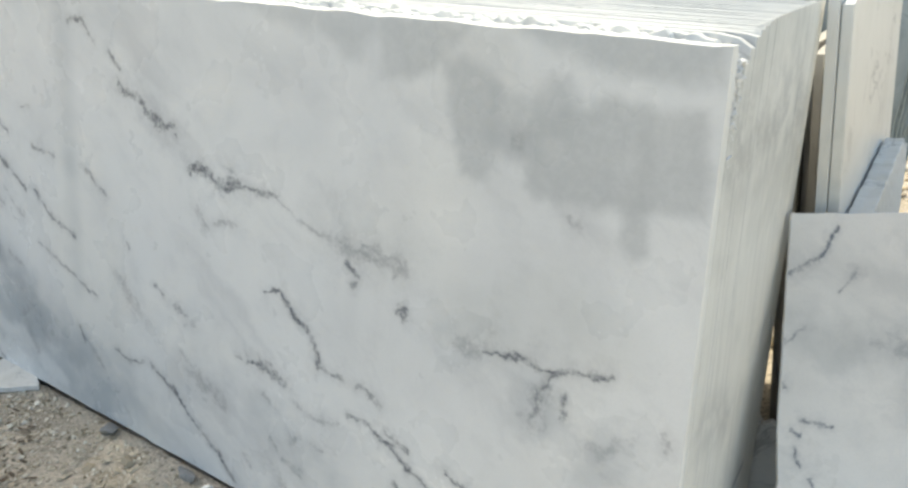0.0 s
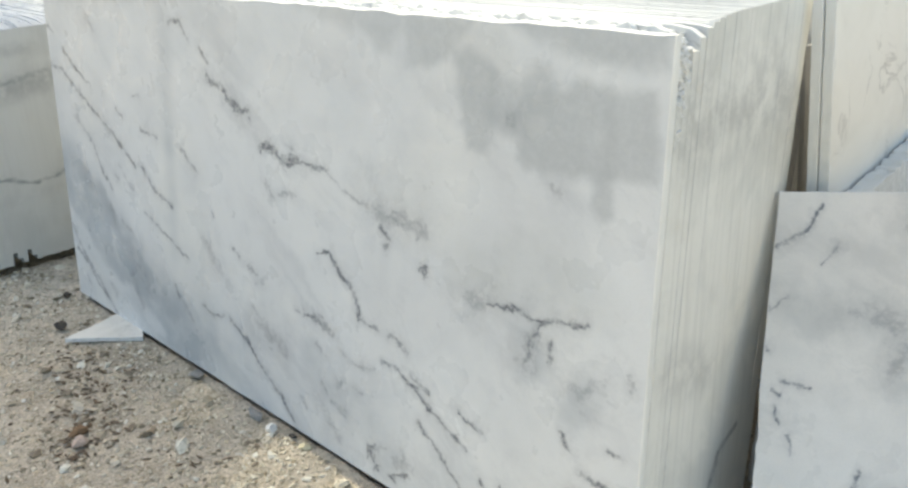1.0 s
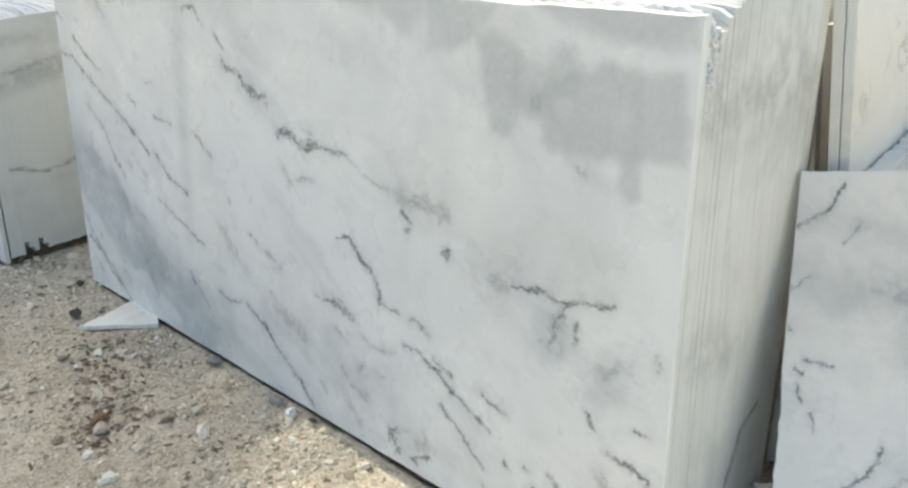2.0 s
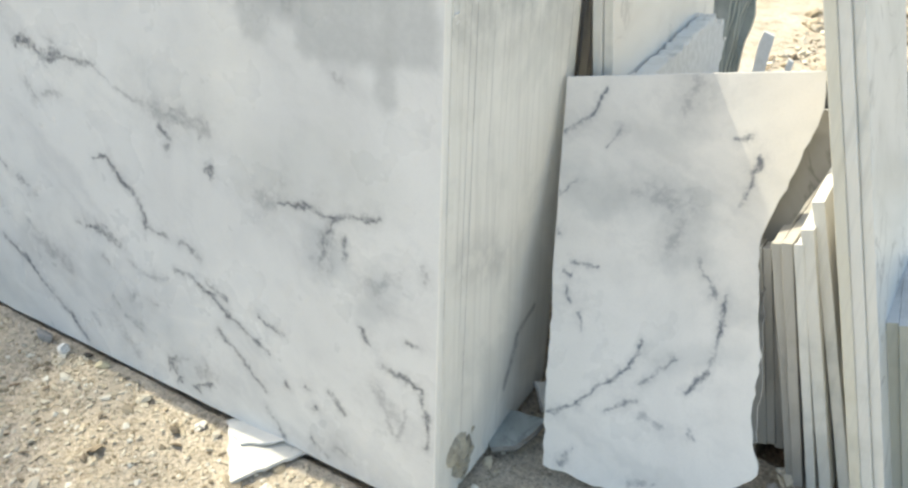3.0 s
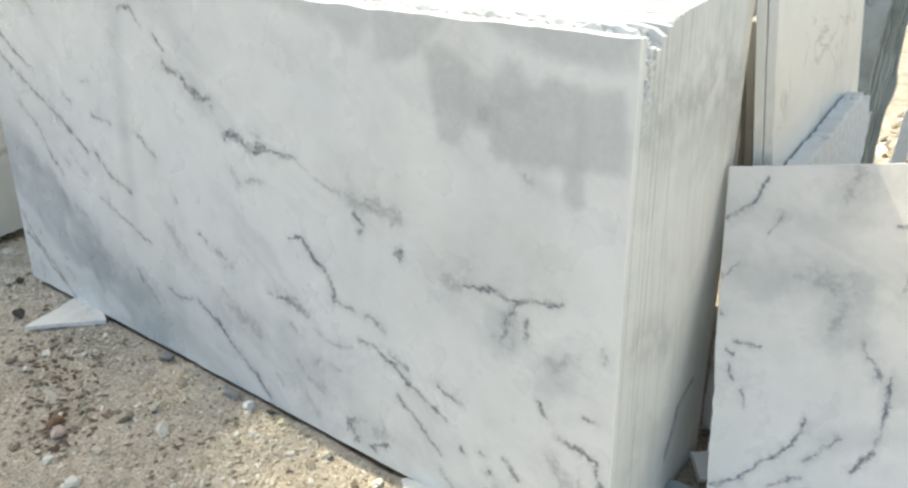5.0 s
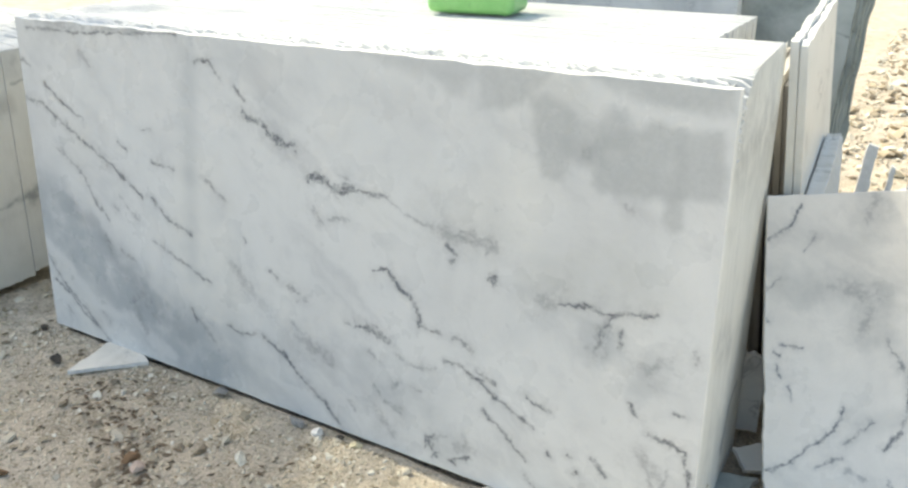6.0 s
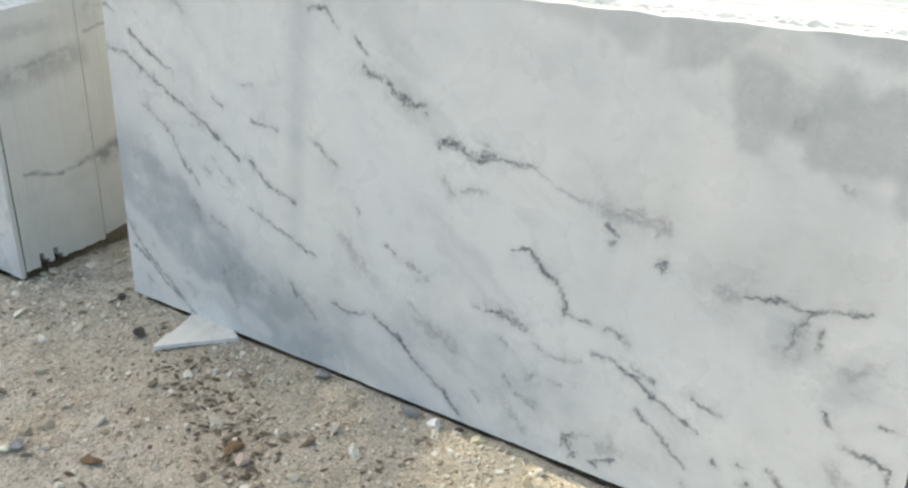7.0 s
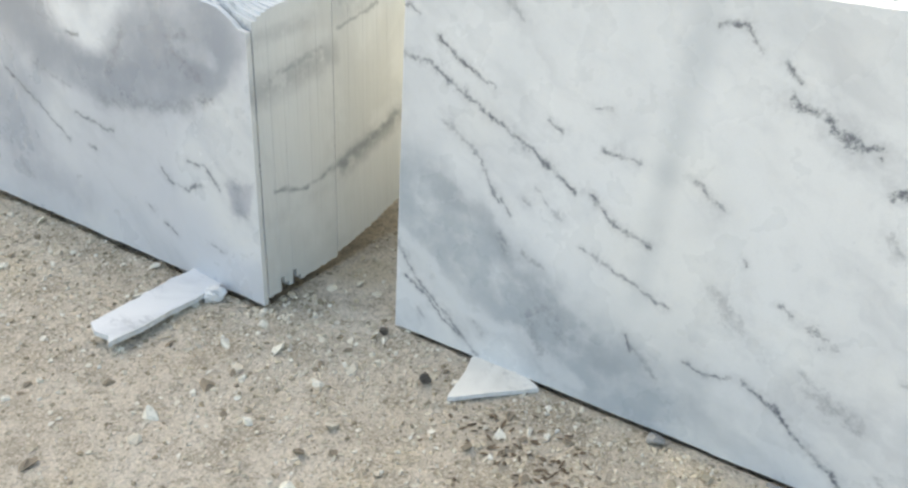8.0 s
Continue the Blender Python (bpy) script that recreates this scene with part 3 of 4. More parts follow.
M_EDGE_GREEN = sawn_edge("sawn_green_edge", (0.40, 0.42, 0.37), (0.17, 0.185, 0.155))
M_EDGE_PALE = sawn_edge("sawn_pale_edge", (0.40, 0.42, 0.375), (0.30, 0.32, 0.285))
M_BROKEN = simple("broken_marble", (0.80, 0.79, 0.76), (0.66, 0.65, 0.61), 40, 0.75, 0.8)
M_CHIPPED = simple("splintered_marble", (0.86, 0.86, 0.84), (0.76, 0.76, 0.73), 60, 0.5, 0.6)
M_GROUND = ground_material()
M_CHIPS = chip_material("loose_chips", [(0.0, (0.52, 0.465, 0.365)), (0.36, (0.27, 0.23, 0.165)), (0.46, (0.59, 0.54, 0.435)), (0.74, (0.68, 0.64, 0.54)), (0.92, (0.78, 0.76, 0.68))])
M_RUBBLE = chip_material("white_rubble", [(0.0, (0.72, 0.695, 0.61)), (0.34, (0.54, 0.50, 0.42)), (0.58, (0.40, 0.345, 0.26)), (0.80, (0.24, 0.20, 0.15))])
M_SHARD = plain_marble("cream_broken_marble", (0.76, 0.735, 0.66), (0.62, 0.595, 0.52), 0.5)
M_DARKSTONE = simple("dark_stone", (0.075, 0.065, 0.055), (0.14, 0.12, 0.10), 30, 0.9, 0.8)
M_GREYSTONE = simple("grey_stone", (0.33, 0.32, 0.30), (0.22, 0.21, 0.19), 30, 0.85, 0.7)
M_ROUGHSTONE = simple("rough_stone", (0.40, 0.38, 0.335), (0.25, 0.235, 0.205), 28, 0.9, 0.9)
M_BROWNSTONE = simple("brown_stone", (0.26, 0.16, 0.085), (0.17, 0.105, 0.06), 28, 0.9, 0.9)
M_ROSESTONE = simple("rose_stone", (0.56, 0.44, 0.36), (0.44, 0.33, 0.26), 28, 0.85, 0.6)
M_YELLOWSTONE = simple("yellow_stone", (0.62, 0.56, 0.38), (0.50, 0.43, 0.28), 25, 0.8, 0.6)
M_CRUMBLE = simple("crumbled_stone", (0.52, 0.49, 0.39), (0.33, 0.31, 0.26), 45, 0.9, 1.0)
M_LITTER = simple("dry_litter", (0.13, 0.09, 0.055), (0.20, 0.15, 0.10), 40, 0.9, 0.6)
M_TYRE = simple("worn_rubber", (0.022, 0.022, 0.023), (0.055, 0.053, 0.05), 12, 0.75, 0.5)
M_PLASTIC = simple("green_plastic", (0.20, 0.46, 0.15), (0.25, 0.52, 0.19), 8, 0.38, 0.05)
M_BARK = simple("bark", (0.10, 0.075, 0.05), (0.18, 0.14, 0.10), 10, 0.9, 0.8)
M_LEAF = simple("leaf", (0.05, 0.10, 0.025), (0.055, 0.15, 0.04), 3, 0.6, 0.1)


# ---------------------------------------------------------------- builders
def mesh_object(name, verts, faces, materials, indices=None, smooth=False):
    me = bpy.data.meshes.new(name)
    me.from_pydata([tuple(v) for v in verts], [], faces)
    for m in materials:
        me.materials.append(m)
    if indices is not None:
        me.polygons.foreach_set("material_index", indices)
    if smooth:
        me.polygons.foreach_set("use_smooth", [True] * len(me.polygons))
    me.update()
    return new(name, me)


def part(name, bm, material, parent, label=""):
    me = bpy.data.meshes.new(name)
    bm.to_mesh(me)
    bm.free()
    me.materials.append(material)
    ob = new(name, me)
    ob.parent = parent
    if label:
        ob["label"] = label
    return ob


def rough_outline(corners, amounts, step, rng):
    """A closed outline through the corners; each side is broken up by its own amount of unevenness."""
    out = []
    n = len(corners)
    for i in range(n):
        a, b = Vector(corners[i]), Vector(corners[(i + 1) % n])
        amount = amounts[i] if isinstance(amounts, (list, tuple)) else amounts
        across = Vector((b.y - a.y, a.x - b.x)).normalized()
        count = max(1, int((b - a).length / step)) if amount > 0.0003 else max(1, int((b - a).length / 0.15))
        drift = 0.0
        for k in range(count):
            drift = 0.6 * drift + rng.gauss(0, amount)
            p = a.lerp(b, k / count)
            out.append(p if k == 0 else p - across * abs(drift) if amount > 0.004 else p + across * drift)
    return out


def slab_mesh(name, outline, thick, face_mat, edge_mat, edge_rough=0.0, rng=None, c=0.0016):
    """A slab in its own plane: x across, z up, its front face at y = 0, with a small worn arris all round."""
    n = len(outline)
    inner = []
    for i in range(n):
        p, q, r = outline[i - 1], outline[i], outline[(i + 1) % n]
        d = (r - p).normalized()
        inner.append(q + Vector((-d.y, d.x)) * c)
    jag = [rng.uniform(0.2, 1) * edge_rough if rng else 0 for _ in range(n)]
    verts = [(p.x, 0, p.y) for p in inner]
    verts += [(p.x, c, p.y) for p in outline]
    mid = [q + (a - q) * (j / c) for q, a, j in zip(outline, inner, jag)]
    verts += [(p.x, thick * 0.55, p.y) for p in mid]
    verts += [(p.x, thick - c, p.y) for p in outline]
    verts += [(p.x, thick, p.y) for p in inner]
    faces = [tuple(range(n)), tuple(range(5 * n - 1, 4 * n - 1, -1))]
    index = [0, 0]
    for ring in range(4):
        for i in range(n):
            j = (i + 1) % n
            faces.append((ring * n + j, ring * n + i, (ring + 1) * n + i, (ring + 1) * n + j))
            index.append(1)
    return mesh_object(name, verts, faces, [face_mat, edge_mat], index)


def veined_face(ob, cuts, materials):
    """Splits a slab's front at the cuts and gives each part its own stretch of veined marble."""
    bm = bmesh.new()
    bm.from_mesh(ob.data)
    for x in cuts[1:-1]:
        bmesh.ops.bisect_plane(bm, geom=list(bm.verts) + list(bm.edges) + list(bm.faces), plane_co=(x, 0, 0), plane_no=(1, 0, 0))
    for f in bm.faces:
        c = f.calc_center_median()
        if f.normal.y < -0.9 and c.y < 0.0005:
            f.material_index = 2 + sum(c.x > x for x in cuts[1:-1])
    bm.to_mesh(ob.data)
    bm.free()
    for m in materials:
        ob.data.materials.append(m)


def rock(name, size, material, rng, seed_detail=3, flat=0.6):
    """A broken stone: a lump cut by random planes."""
    bm = bmesh.new()
    bmesh.ops.create_icosphere(bm, subdivisions=seed_detail, radius=1.0)
    for _ in range(18):
        d = Vector((rng.gauss(0, 1), rng.gauss(0, 1), rng.gauss(0, 1))).normalized()
        at = rng.uniform(0.42, 0.76)
        for v in bm.verts:
            over = v.co.dot(d) - at
            if over > 0:
                v.co -= d * over
    for v in bm.verts:
        v.co += Vector((rng.gauss(0, 0.03), rng.gauss(0, 0.03), rng.gauss(0, 0.03)))
        v.co = 0.88 * Vector((v.co.x * size[0], v.co.y * size[1], v.co.z * size[2]))
    low = min(v.co.z for v in bm.verts)
    for v in bm.verts:
        v.co.z -= low
    me = bpy.data.meshes.new(name)
    bm.to_mesh(me)
    bm.free()
    me.materials.append(material)
    return new(name, me)


def shard(name, corners, thick, material, edge, rng, rough=0.0018):
    """A flat broken piece of slab lying in the x-y plane, corners in metres, counter-clockwise."""
    line = rough_outline(corners, rough, 0.02, rng)
    ob = slab_mesh(name, line, thick, material, edge, 0.0006, rng, 0.0007)
    for v in ob.data.vertices:
        x, y, z = v.co
        v.co = (x, z, thick - y)
    return ob


def hill(x, y):
    """The height of the trodden ground."""
    pit = 0.045 * min(1.0, max(0.0, (-2.955 - x) / 0.05)) * min(1.0, max(0.0, (y + 0.185) / 0.05)) if x < -2.9 else 0.03 * min(1.0, max(0.0, min(x + 2.50, -0.03 - x) / 0.05)) * min(1.0, max(0.0, (y - 0.004) / 0.03))
    if y > 1.2:
        pit = 0.0
    # hollow dug under the short strips so that it falls dark
    pit += 0.13 * min(1.0, max(0.0, min(x - 0.53, 0.68 - x) / 0.03)) * min(1.0, max(0.0, min(y - 0.585, 0.86 - y) / 0.03))
    h = 0.010 * noise.noise((x * 1.3, y * 1.3, 0.3)) + 0.006 * noise.noise((x * 5.0, y * 5.0, 2.0))
    return -0.019 - pit + h + 0.004 * noise.noise((x * 17, y * 17, 5.0)) + 0.0035 * noise.noise((x * 43, y * 43, 7.0))


# ---------------------------------------------------------------- ground
def ground_sheet():
    def axis(lo, hi, step, far):
        inner = list(np.arange(lo, hi + 1e-6, step))
        out, d = [], step
        while d < far:
            d *= 1.5
            out.append(d)
        return [lo - v for v in reversed(out)] + inner + [hi + v for v in out]

    xs, ys = axis(-4.8, 1.2, 0.013, 900), axis(-1.3, 0.9, 0.013, 900)
    verts = [(x, y, hill(x, y)) for y in ys for x in xs]
    w = len(xs)
    faces = [(j * w + i, j * w + i + 1, (j + 1) * w + i + 1, (j + 1) * w + i) for j in range(len(ys) - 1) for i in range(w - 1)]
    ob = mesh_object("ground", verts, faces, [M_GROUND], smooth=True)
    tagged(ob, "trodden grey-brown dirt yard strewn with stone dust", "ground", kind="structure")


def scatter(name, label, count, where, sizes, material, seed, category):
    """Many loose stones in one mesh."""
    rng = random.Random(seed)
    verts, faces = [], []
    base = [(math.cos(a), math.sin(a), 0) for a in [math.tau * i / 7 for i in range(7)]] + [(0.7 * math.cos(a), 0.7 * math.sin(a), 0.75) for a in [math.tau * (i + 0.5) / 5 for i in range(5)]]
    base += [(0, 0, 0.9), (0, 0, -0.8)]
    tris = [(0, 1, 7), (1, 8, 7), (1, 2, 8), (2, 3, 9), (2, 9, 8), (3, 4, 9), (4, 10, 9), (4, 5, 10), (5, 6, 11), (5, 11, 10), (6, 0, 11), (0, 7, 11)]
    tris += [(7 + i, 7 + (i + 1) % 5, 12) for i in range(5)] + [((i + 1) % 7, i, 13) for i in range(7)]
    for _ in range(count):
        x, y = where(rng)
        s = sizes[0] * (sizes[1] / sizes[0]) ** (rng.random() ** 2.2)
        m = Matrix.LocRotScale((x, y, hill(x, y) + 0.18 * s), Euler((rng.gauss(0, 0.35), rng.gauss(0, 0.35), rng.uniform(0, 6.3))),
                               (s * rng.uniform(0.6, 1.2), s * rng.uniform(0.5, 1.0), s * rng.uniform(0.25, 0.6)))
        k = len(verts)
        verts += [m @ (Vector(b) + Vector((rng.gauss(0, 0.19), rng.gauss(0, 0.19), rng.gauss(0, 0.19)))) for b in base]
        faces += [(a + k, b + k, c + k) for a, b, c in tris]
    return tagged(mesh_object(name, verts, faces, [material]), label, category, kind="stuff")


# ---------------------------------------------------------------- stacks of slabs
LEAN = math.degrees(math.asin(0.0659))


def chipped_edge(slab, rng):
    """Splintered stone along the broken top and upper end of a slab, in the slab's own plane."""
    verts, faces = [], []
    spots = [(-0.040 - 0.012 * rng.random() - 0.004 * f, 0.004 + 0.036 * rng.random() * (0.25 + 0.75 * f), 0.98 + 0.20 * f) for f in [rng.random() ** 0.6 for _ in range(120)]]
    spots += [(-0.05 - 1.1 * rng.random() ** 1.6, rng.uniform(0.004, 0.045), 1.187 + rng.uniform(-0.006, 0.004)) for _ in range(170)]
    for x, y, z in spots:
        r = rng.uniform(0.004, 0.011)
        turn = Euler((rng.uniform(0, 6), rng.uniform(0, 6), rng.uniform(0, 6))).to_matrix()
        k = len(verts)
        for c in ((1, 0, 0), (-1, 0, 0), (0, 0.8, 0), (0, -0.8, 0), (0, 0, 0.6), (0, 0, -0.6)):
            verts.append(Vector((x, y, z)) + turn @ (Vector(c) * r * rng.uniform(0.6, 1.3)))
        faces += [(k + a, k + b, k + c) for a, b, c in ((0, 2, 4), (2, 1, 4), (1, 3, 4), (3, 0, 4), (2, 0, 5), (1, 2, 5), (3, 1, 5), (0, 3, 5))]
    ob = mesh_object("chipped_edge", verts, faces, [M_CHIPPED])
    ob.parent = slab
    tagged(ob, "splintered bright white broken edge", kind="stuff")


def big_stack():
    rng = random.Random(11)
    thick, gap = 0.0205, 0.0
    y = 0.0
    for k in range(27):
        top = 1.205 + (0.0 if k == 0 else (rng.uniform(-0.003, 0.003) if k < 3 else rng.uniform(-0.0004, 0.0004)) + 0.0006 * k)
        left = -2.525 + (0 if k == 0 else rng.uniform(-0.02, 0.02))
        right = 0.0 if k == 0 else rng.uniform(-0.0003, 0.0003) - 0.0004 * k
        slant = -0.045
        if k == 0:
            line = [(left, -0.006), (0.0, 0.0), (slant, top), (left, 1.178)]
            edges = [0.0008, 0.0, 0.0012, 0.0]
            line = rough_outline(line, edges, 0.03, rng)
        else:
            end = 1.225 - 0.14 * math.exp(-((y - 0.02) / 0.045))
            cut = 0.02 + 1.1 * max(0.0, 1.222 - end)
            x_end = right + slant * end / 1.2
            corners = [(left, 0.004 * rng.random()), (right, 0.004 * rng.random()), (x_end, end),
                       (x_end - cut * 0.4, end + (top - end) * 0.75), (x_end - cut, top), (left, top - 0.028)]
            if k <= 3:
                line = rough_outline(corners, [0.001, 0.0003, 0.0075, 0.0065, 0.0055 - 0.001 * k, 0.0008], 0.009, rng)
            else:
                line = rough_outline(corners, [0.001, 0.0001, 0.0042, 0.0035, 0.0003, 0.0008], 0.022, rng)
        edge = M_EDGE_FRONT if k == 0 else M_EDGE_BIG
        ob = slab_mesh("marble_slab", line, thick, M_WHITE, edge, 0.0010 if 1 <= k <= 2 else 0.0001, rng, 0.003 if k == 0 else 0.0012 if k <= 3 else 0.0001)
        if k == 0:
            veined_face(ob, FRONT_CUTS, M_FRONT)
        if k == 1:
            chipped_edge(ob, rng)
        ob.matrix_world = Matrix.Translation((0, y, 0)) @ Matrix.Rotation(-radians(LEAN + 0.06 * k), 4, "X")
        label = "polished white marble slab with grey veins fronting a stack" if k == 0 else "sawn white marble slab standing on edge in a stack"
        tagged(ob, label, "slab", "slabs in the large stack", "thing")
        y += thick + (0.0024 if k == 4 else 0.001 if k in (2, 8, 13) else gap)


def rear_stack():
    rng = random.Random(12)
    y = 0.5610
    for k in range(38):
        top = 1.185 + rng.uniform(-0.001, 0.001)
        end = -0.07 if k <= 3 else -0.26 + rng.uniform(-0.004, 0.004)
        line = rough_outline([(-2.6 + rng.uniform(-0.03, 0.03), 0), (end, 0), (end - (0.055 if k <= 3 else 0.025), top), (-2.6, top - 0.02)],
                             [0.0006, 0.0006, 0.0002, 0.0006], 0.05, rng)
        ob = slab_mesh("marble_slab", line, 0.0205, M_WHITE, M_EDGE, 0.0001, rng, 0.0001)
        ob.matrix_world = Matrix.Translation((0, y, 0)) @ Matrix.Rotation(-radians(5.29), 4, "X")
        tagged(ob, "sawn white marble slab standing on edge behind the large stack", "slab", "slabs in the rear stack", "thing")
        y += 0.0205


def left_stack():
    rng = random.Random(13)
    y = 0.0
    for k in range(58):
        low = 0.0 if k == 0 else 0.016 + (0.050 if k in (4, 7) else 0.022 if k in (5, 8) else 0.0) + 0.006 * rng.random() + (0.02 if k > 18 else 0.0) + 0.20 * min(0.30, max(0.0, y - 0.42)) + 0.10 * min(0.30, max(0.0, y - 0.60))
        end = 0.915 + 0.06 * (1 - math.exp(-y / 0.05)) + 0.03 * y
        right = 0.0 if k == 0 else rng.uniform(-0.0032, -0.0028)
        top = 1.0 + rng.uniform(-0.005, 0.005)
        cut = 0.24 if k == 0 else 0.10 + 0.15 * math.exp(-y / 0.1)
        corners = [(-1.9, low), (right, low), (right - 0.025, end), (right - 0.025 - cut * 0.5, end + (top - end) * 0.7), (right - cut - 0.03, top), (-1.9, top + 0.01)]
        line = rough_outline(corners, [0.0012, 0.0001, 0.005, 0.005, 0.0012, 0.001], 0.03, rng)
        ob = slab_mesh("marble_slab", line, 0.0196, M_LEFT if k == 0 else M_WHITE, M_EDGE_LEFT, 0.00005, rng, 0.0012 if k == 0 else 0.0001)
        ob.matrix_world = Matrix.Translation((-2.945, -0.175 + y, 0.0)) @ Matrix.Rotation(-radians(LEAN), 4, "X")
        label = "polished white marble slab with a blue-grey cloud, propped on a strip" if k == 0 else "sawn cream-edged marble slab standing on edge in a stack"
        tagged(ob, label, "slab", "slabs in the neighbouring stack", "thing")
        y += 0.0196 + (0.007 if k == 0 else 0.003 if k == 18 else 0.0)


def frame_matrix(origin, across, up):
    """A slab's matrix from its origin and its x and z directions."""
    x = Vector(across).normalized()
    z = Vector(up)
    z = (z - z.dot(x) * x).normalized()
    y = z.cross(x)
    m = Matrix((x, y, z)).transposed().to_4x4()
    m.translation = origin
    return m


def offcut():
    rng = random.Random(14)
    line = rough_outline([(-0.042, -0.87), (0.072, -0.912), (0.263, -0.94), (0.361, -0.897), (0.42, -0.86), (0.406, -0.70), (0.416, -0.62), (0.412, -0.51),
                          (0.417, -0.34), (0.483, -0.196), (0.53, -0.079), (0.532, 0.0), (0.0, 0.0), (-0.026, -0.42)],
                         [0.002, 0.002, 0.002, 0.003, 0.003, 0.0035, 0.0035, 0.0035, 0.002, 0.002, 0.0015, 0.0004, 0.0004, 0.0015], 0.016, rng)
    ob = slab_mesh("marble_offcut", line, 0.02, M_SMALL, M_BROKEN, 0.0012, rng)
    ob.matrix_world = frame_matrix((-0.03, 0.57, 0.817), (0.929, 0.355, 0.105), (-0.241, 0.364, 0.899))
    tagged(ob, "broken white marble offcut with dark veins leaning on slabs", "slab")


def second_offcut():
    """Another broken slab that stands close behind the offcut; its rim, with shade put into the colour, shows past the
    broken side.
    """
    rng = random.Random(24)
    line = rough_outline([(0.10, -0.84), (0.425, -0.80), (0.432, -0.40), (0.475, -0.33), (0.556, -0.20), (0.612, -0.075), (0.30, -0.075), (0.10, -0.12)],
                         [0.002, 0.002, 0.0012, 0.001, 0.001, 0.001, 0.0004, 0.0004], 0.02, rng)
    ob = slab_mesh("marble_offcut", line, 0.02, M_SHADED, M_BROKEN, 0.0012, rng)
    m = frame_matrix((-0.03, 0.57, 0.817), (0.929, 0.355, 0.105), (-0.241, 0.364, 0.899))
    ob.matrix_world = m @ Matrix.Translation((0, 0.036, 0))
    tagged(ob, "broken marble offcut, coloured dark for shade, standing close behind another", "slab", kind="thing")


def leaning_strips():
    """Narrow slabs that stand against the end of the large stack, faces turned to the side, and dark filler added in
    the gap.
    """
    rng = random.Random(15)
    # added filler: dark strips that block bright ground behind and blacken the gap
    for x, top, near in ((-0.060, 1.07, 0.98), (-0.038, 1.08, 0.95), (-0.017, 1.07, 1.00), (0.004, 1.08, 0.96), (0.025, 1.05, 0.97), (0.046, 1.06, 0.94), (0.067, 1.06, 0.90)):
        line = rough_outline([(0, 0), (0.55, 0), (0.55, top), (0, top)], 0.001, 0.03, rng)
        ob = slab_mesh("marble_strip", line, 0.0205, M_SHADED, M_EDGE_SHADED, 0.0006, rng)
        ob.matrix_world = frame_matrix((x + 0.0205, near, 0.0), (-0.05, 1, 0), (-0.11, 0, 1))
        tagged(ob, "dark filler strip added to keep the gap beside the stack in shade", "slab", "slabs beside the large stack")
    for x, top, near, deep in ((0.0885, 1.232, 0.648, 1.0), (0.1115, 1.222, 0.655, 1.0)):
        line = rough_outline([(0, 0), (deep, 0), (deep, top + 0.02), (0, top)], [0.001, 0.001, 0.003, 0.0008], 0.03, rng)
        ob = slab_mesh("marble_strip", line, 0.0215, M_LIGHT, M_EDGE, 0.0006, rng)
        ob.matrix_world = frame_matrix((x + 0.0215, near, 0.0), (-0.05, 1, 0), (-0.11, 0, 1))
        tagged(ob, "tall cream marble slab leaning against the stack's end", "slab", "slabs beside the large stack")


def far_slabs():
    rng = random.Random(16)
    for k in range(6):
        line = rough_outline([(-1.2, 0), (-0.04 + 0.008 * k, 0), (-0.02 + 0.012 * k, 1.42), (-1.2, 1.42)], [0.001, 0.004, 0.004, 0.001], 0.05, rng)
        ob = slab_mesh("green_slab", line, 0.022, M_GREEN, M_EDGE_GREEN, 0.002, rng)
        ob.matrix_world = Matrix.Translation((0.0, 1.95 + 0.027 * k, 0)) @ Matrix.Rotation(-radians(4.5), 4, "X")
        tagged(ob, "grey-green marble slab with rough edges leaning in a row", "slab", "grey-green slabs behind")
    for k in range(4):
        line = rough_outline([(-2.4, 0), (-0.44, 0), (-0.45, 1.40), (-2.4, 1.42)], 0.001, 0.05, rng)
        ob = slab_mesh("pale_slab", line, 0.02, M_WHITE, M_EDGE, 0.001, rng)
        ob.matrix_world = Matrix.Translation((0.0, 1.80 + 0.024 * k, 0)) @ Matrix.Rotation(-radians(4), 4, "X")
        tagged(ob, "pale grey marble slab standing behind the stacks", "slab", "pale slabs behind")


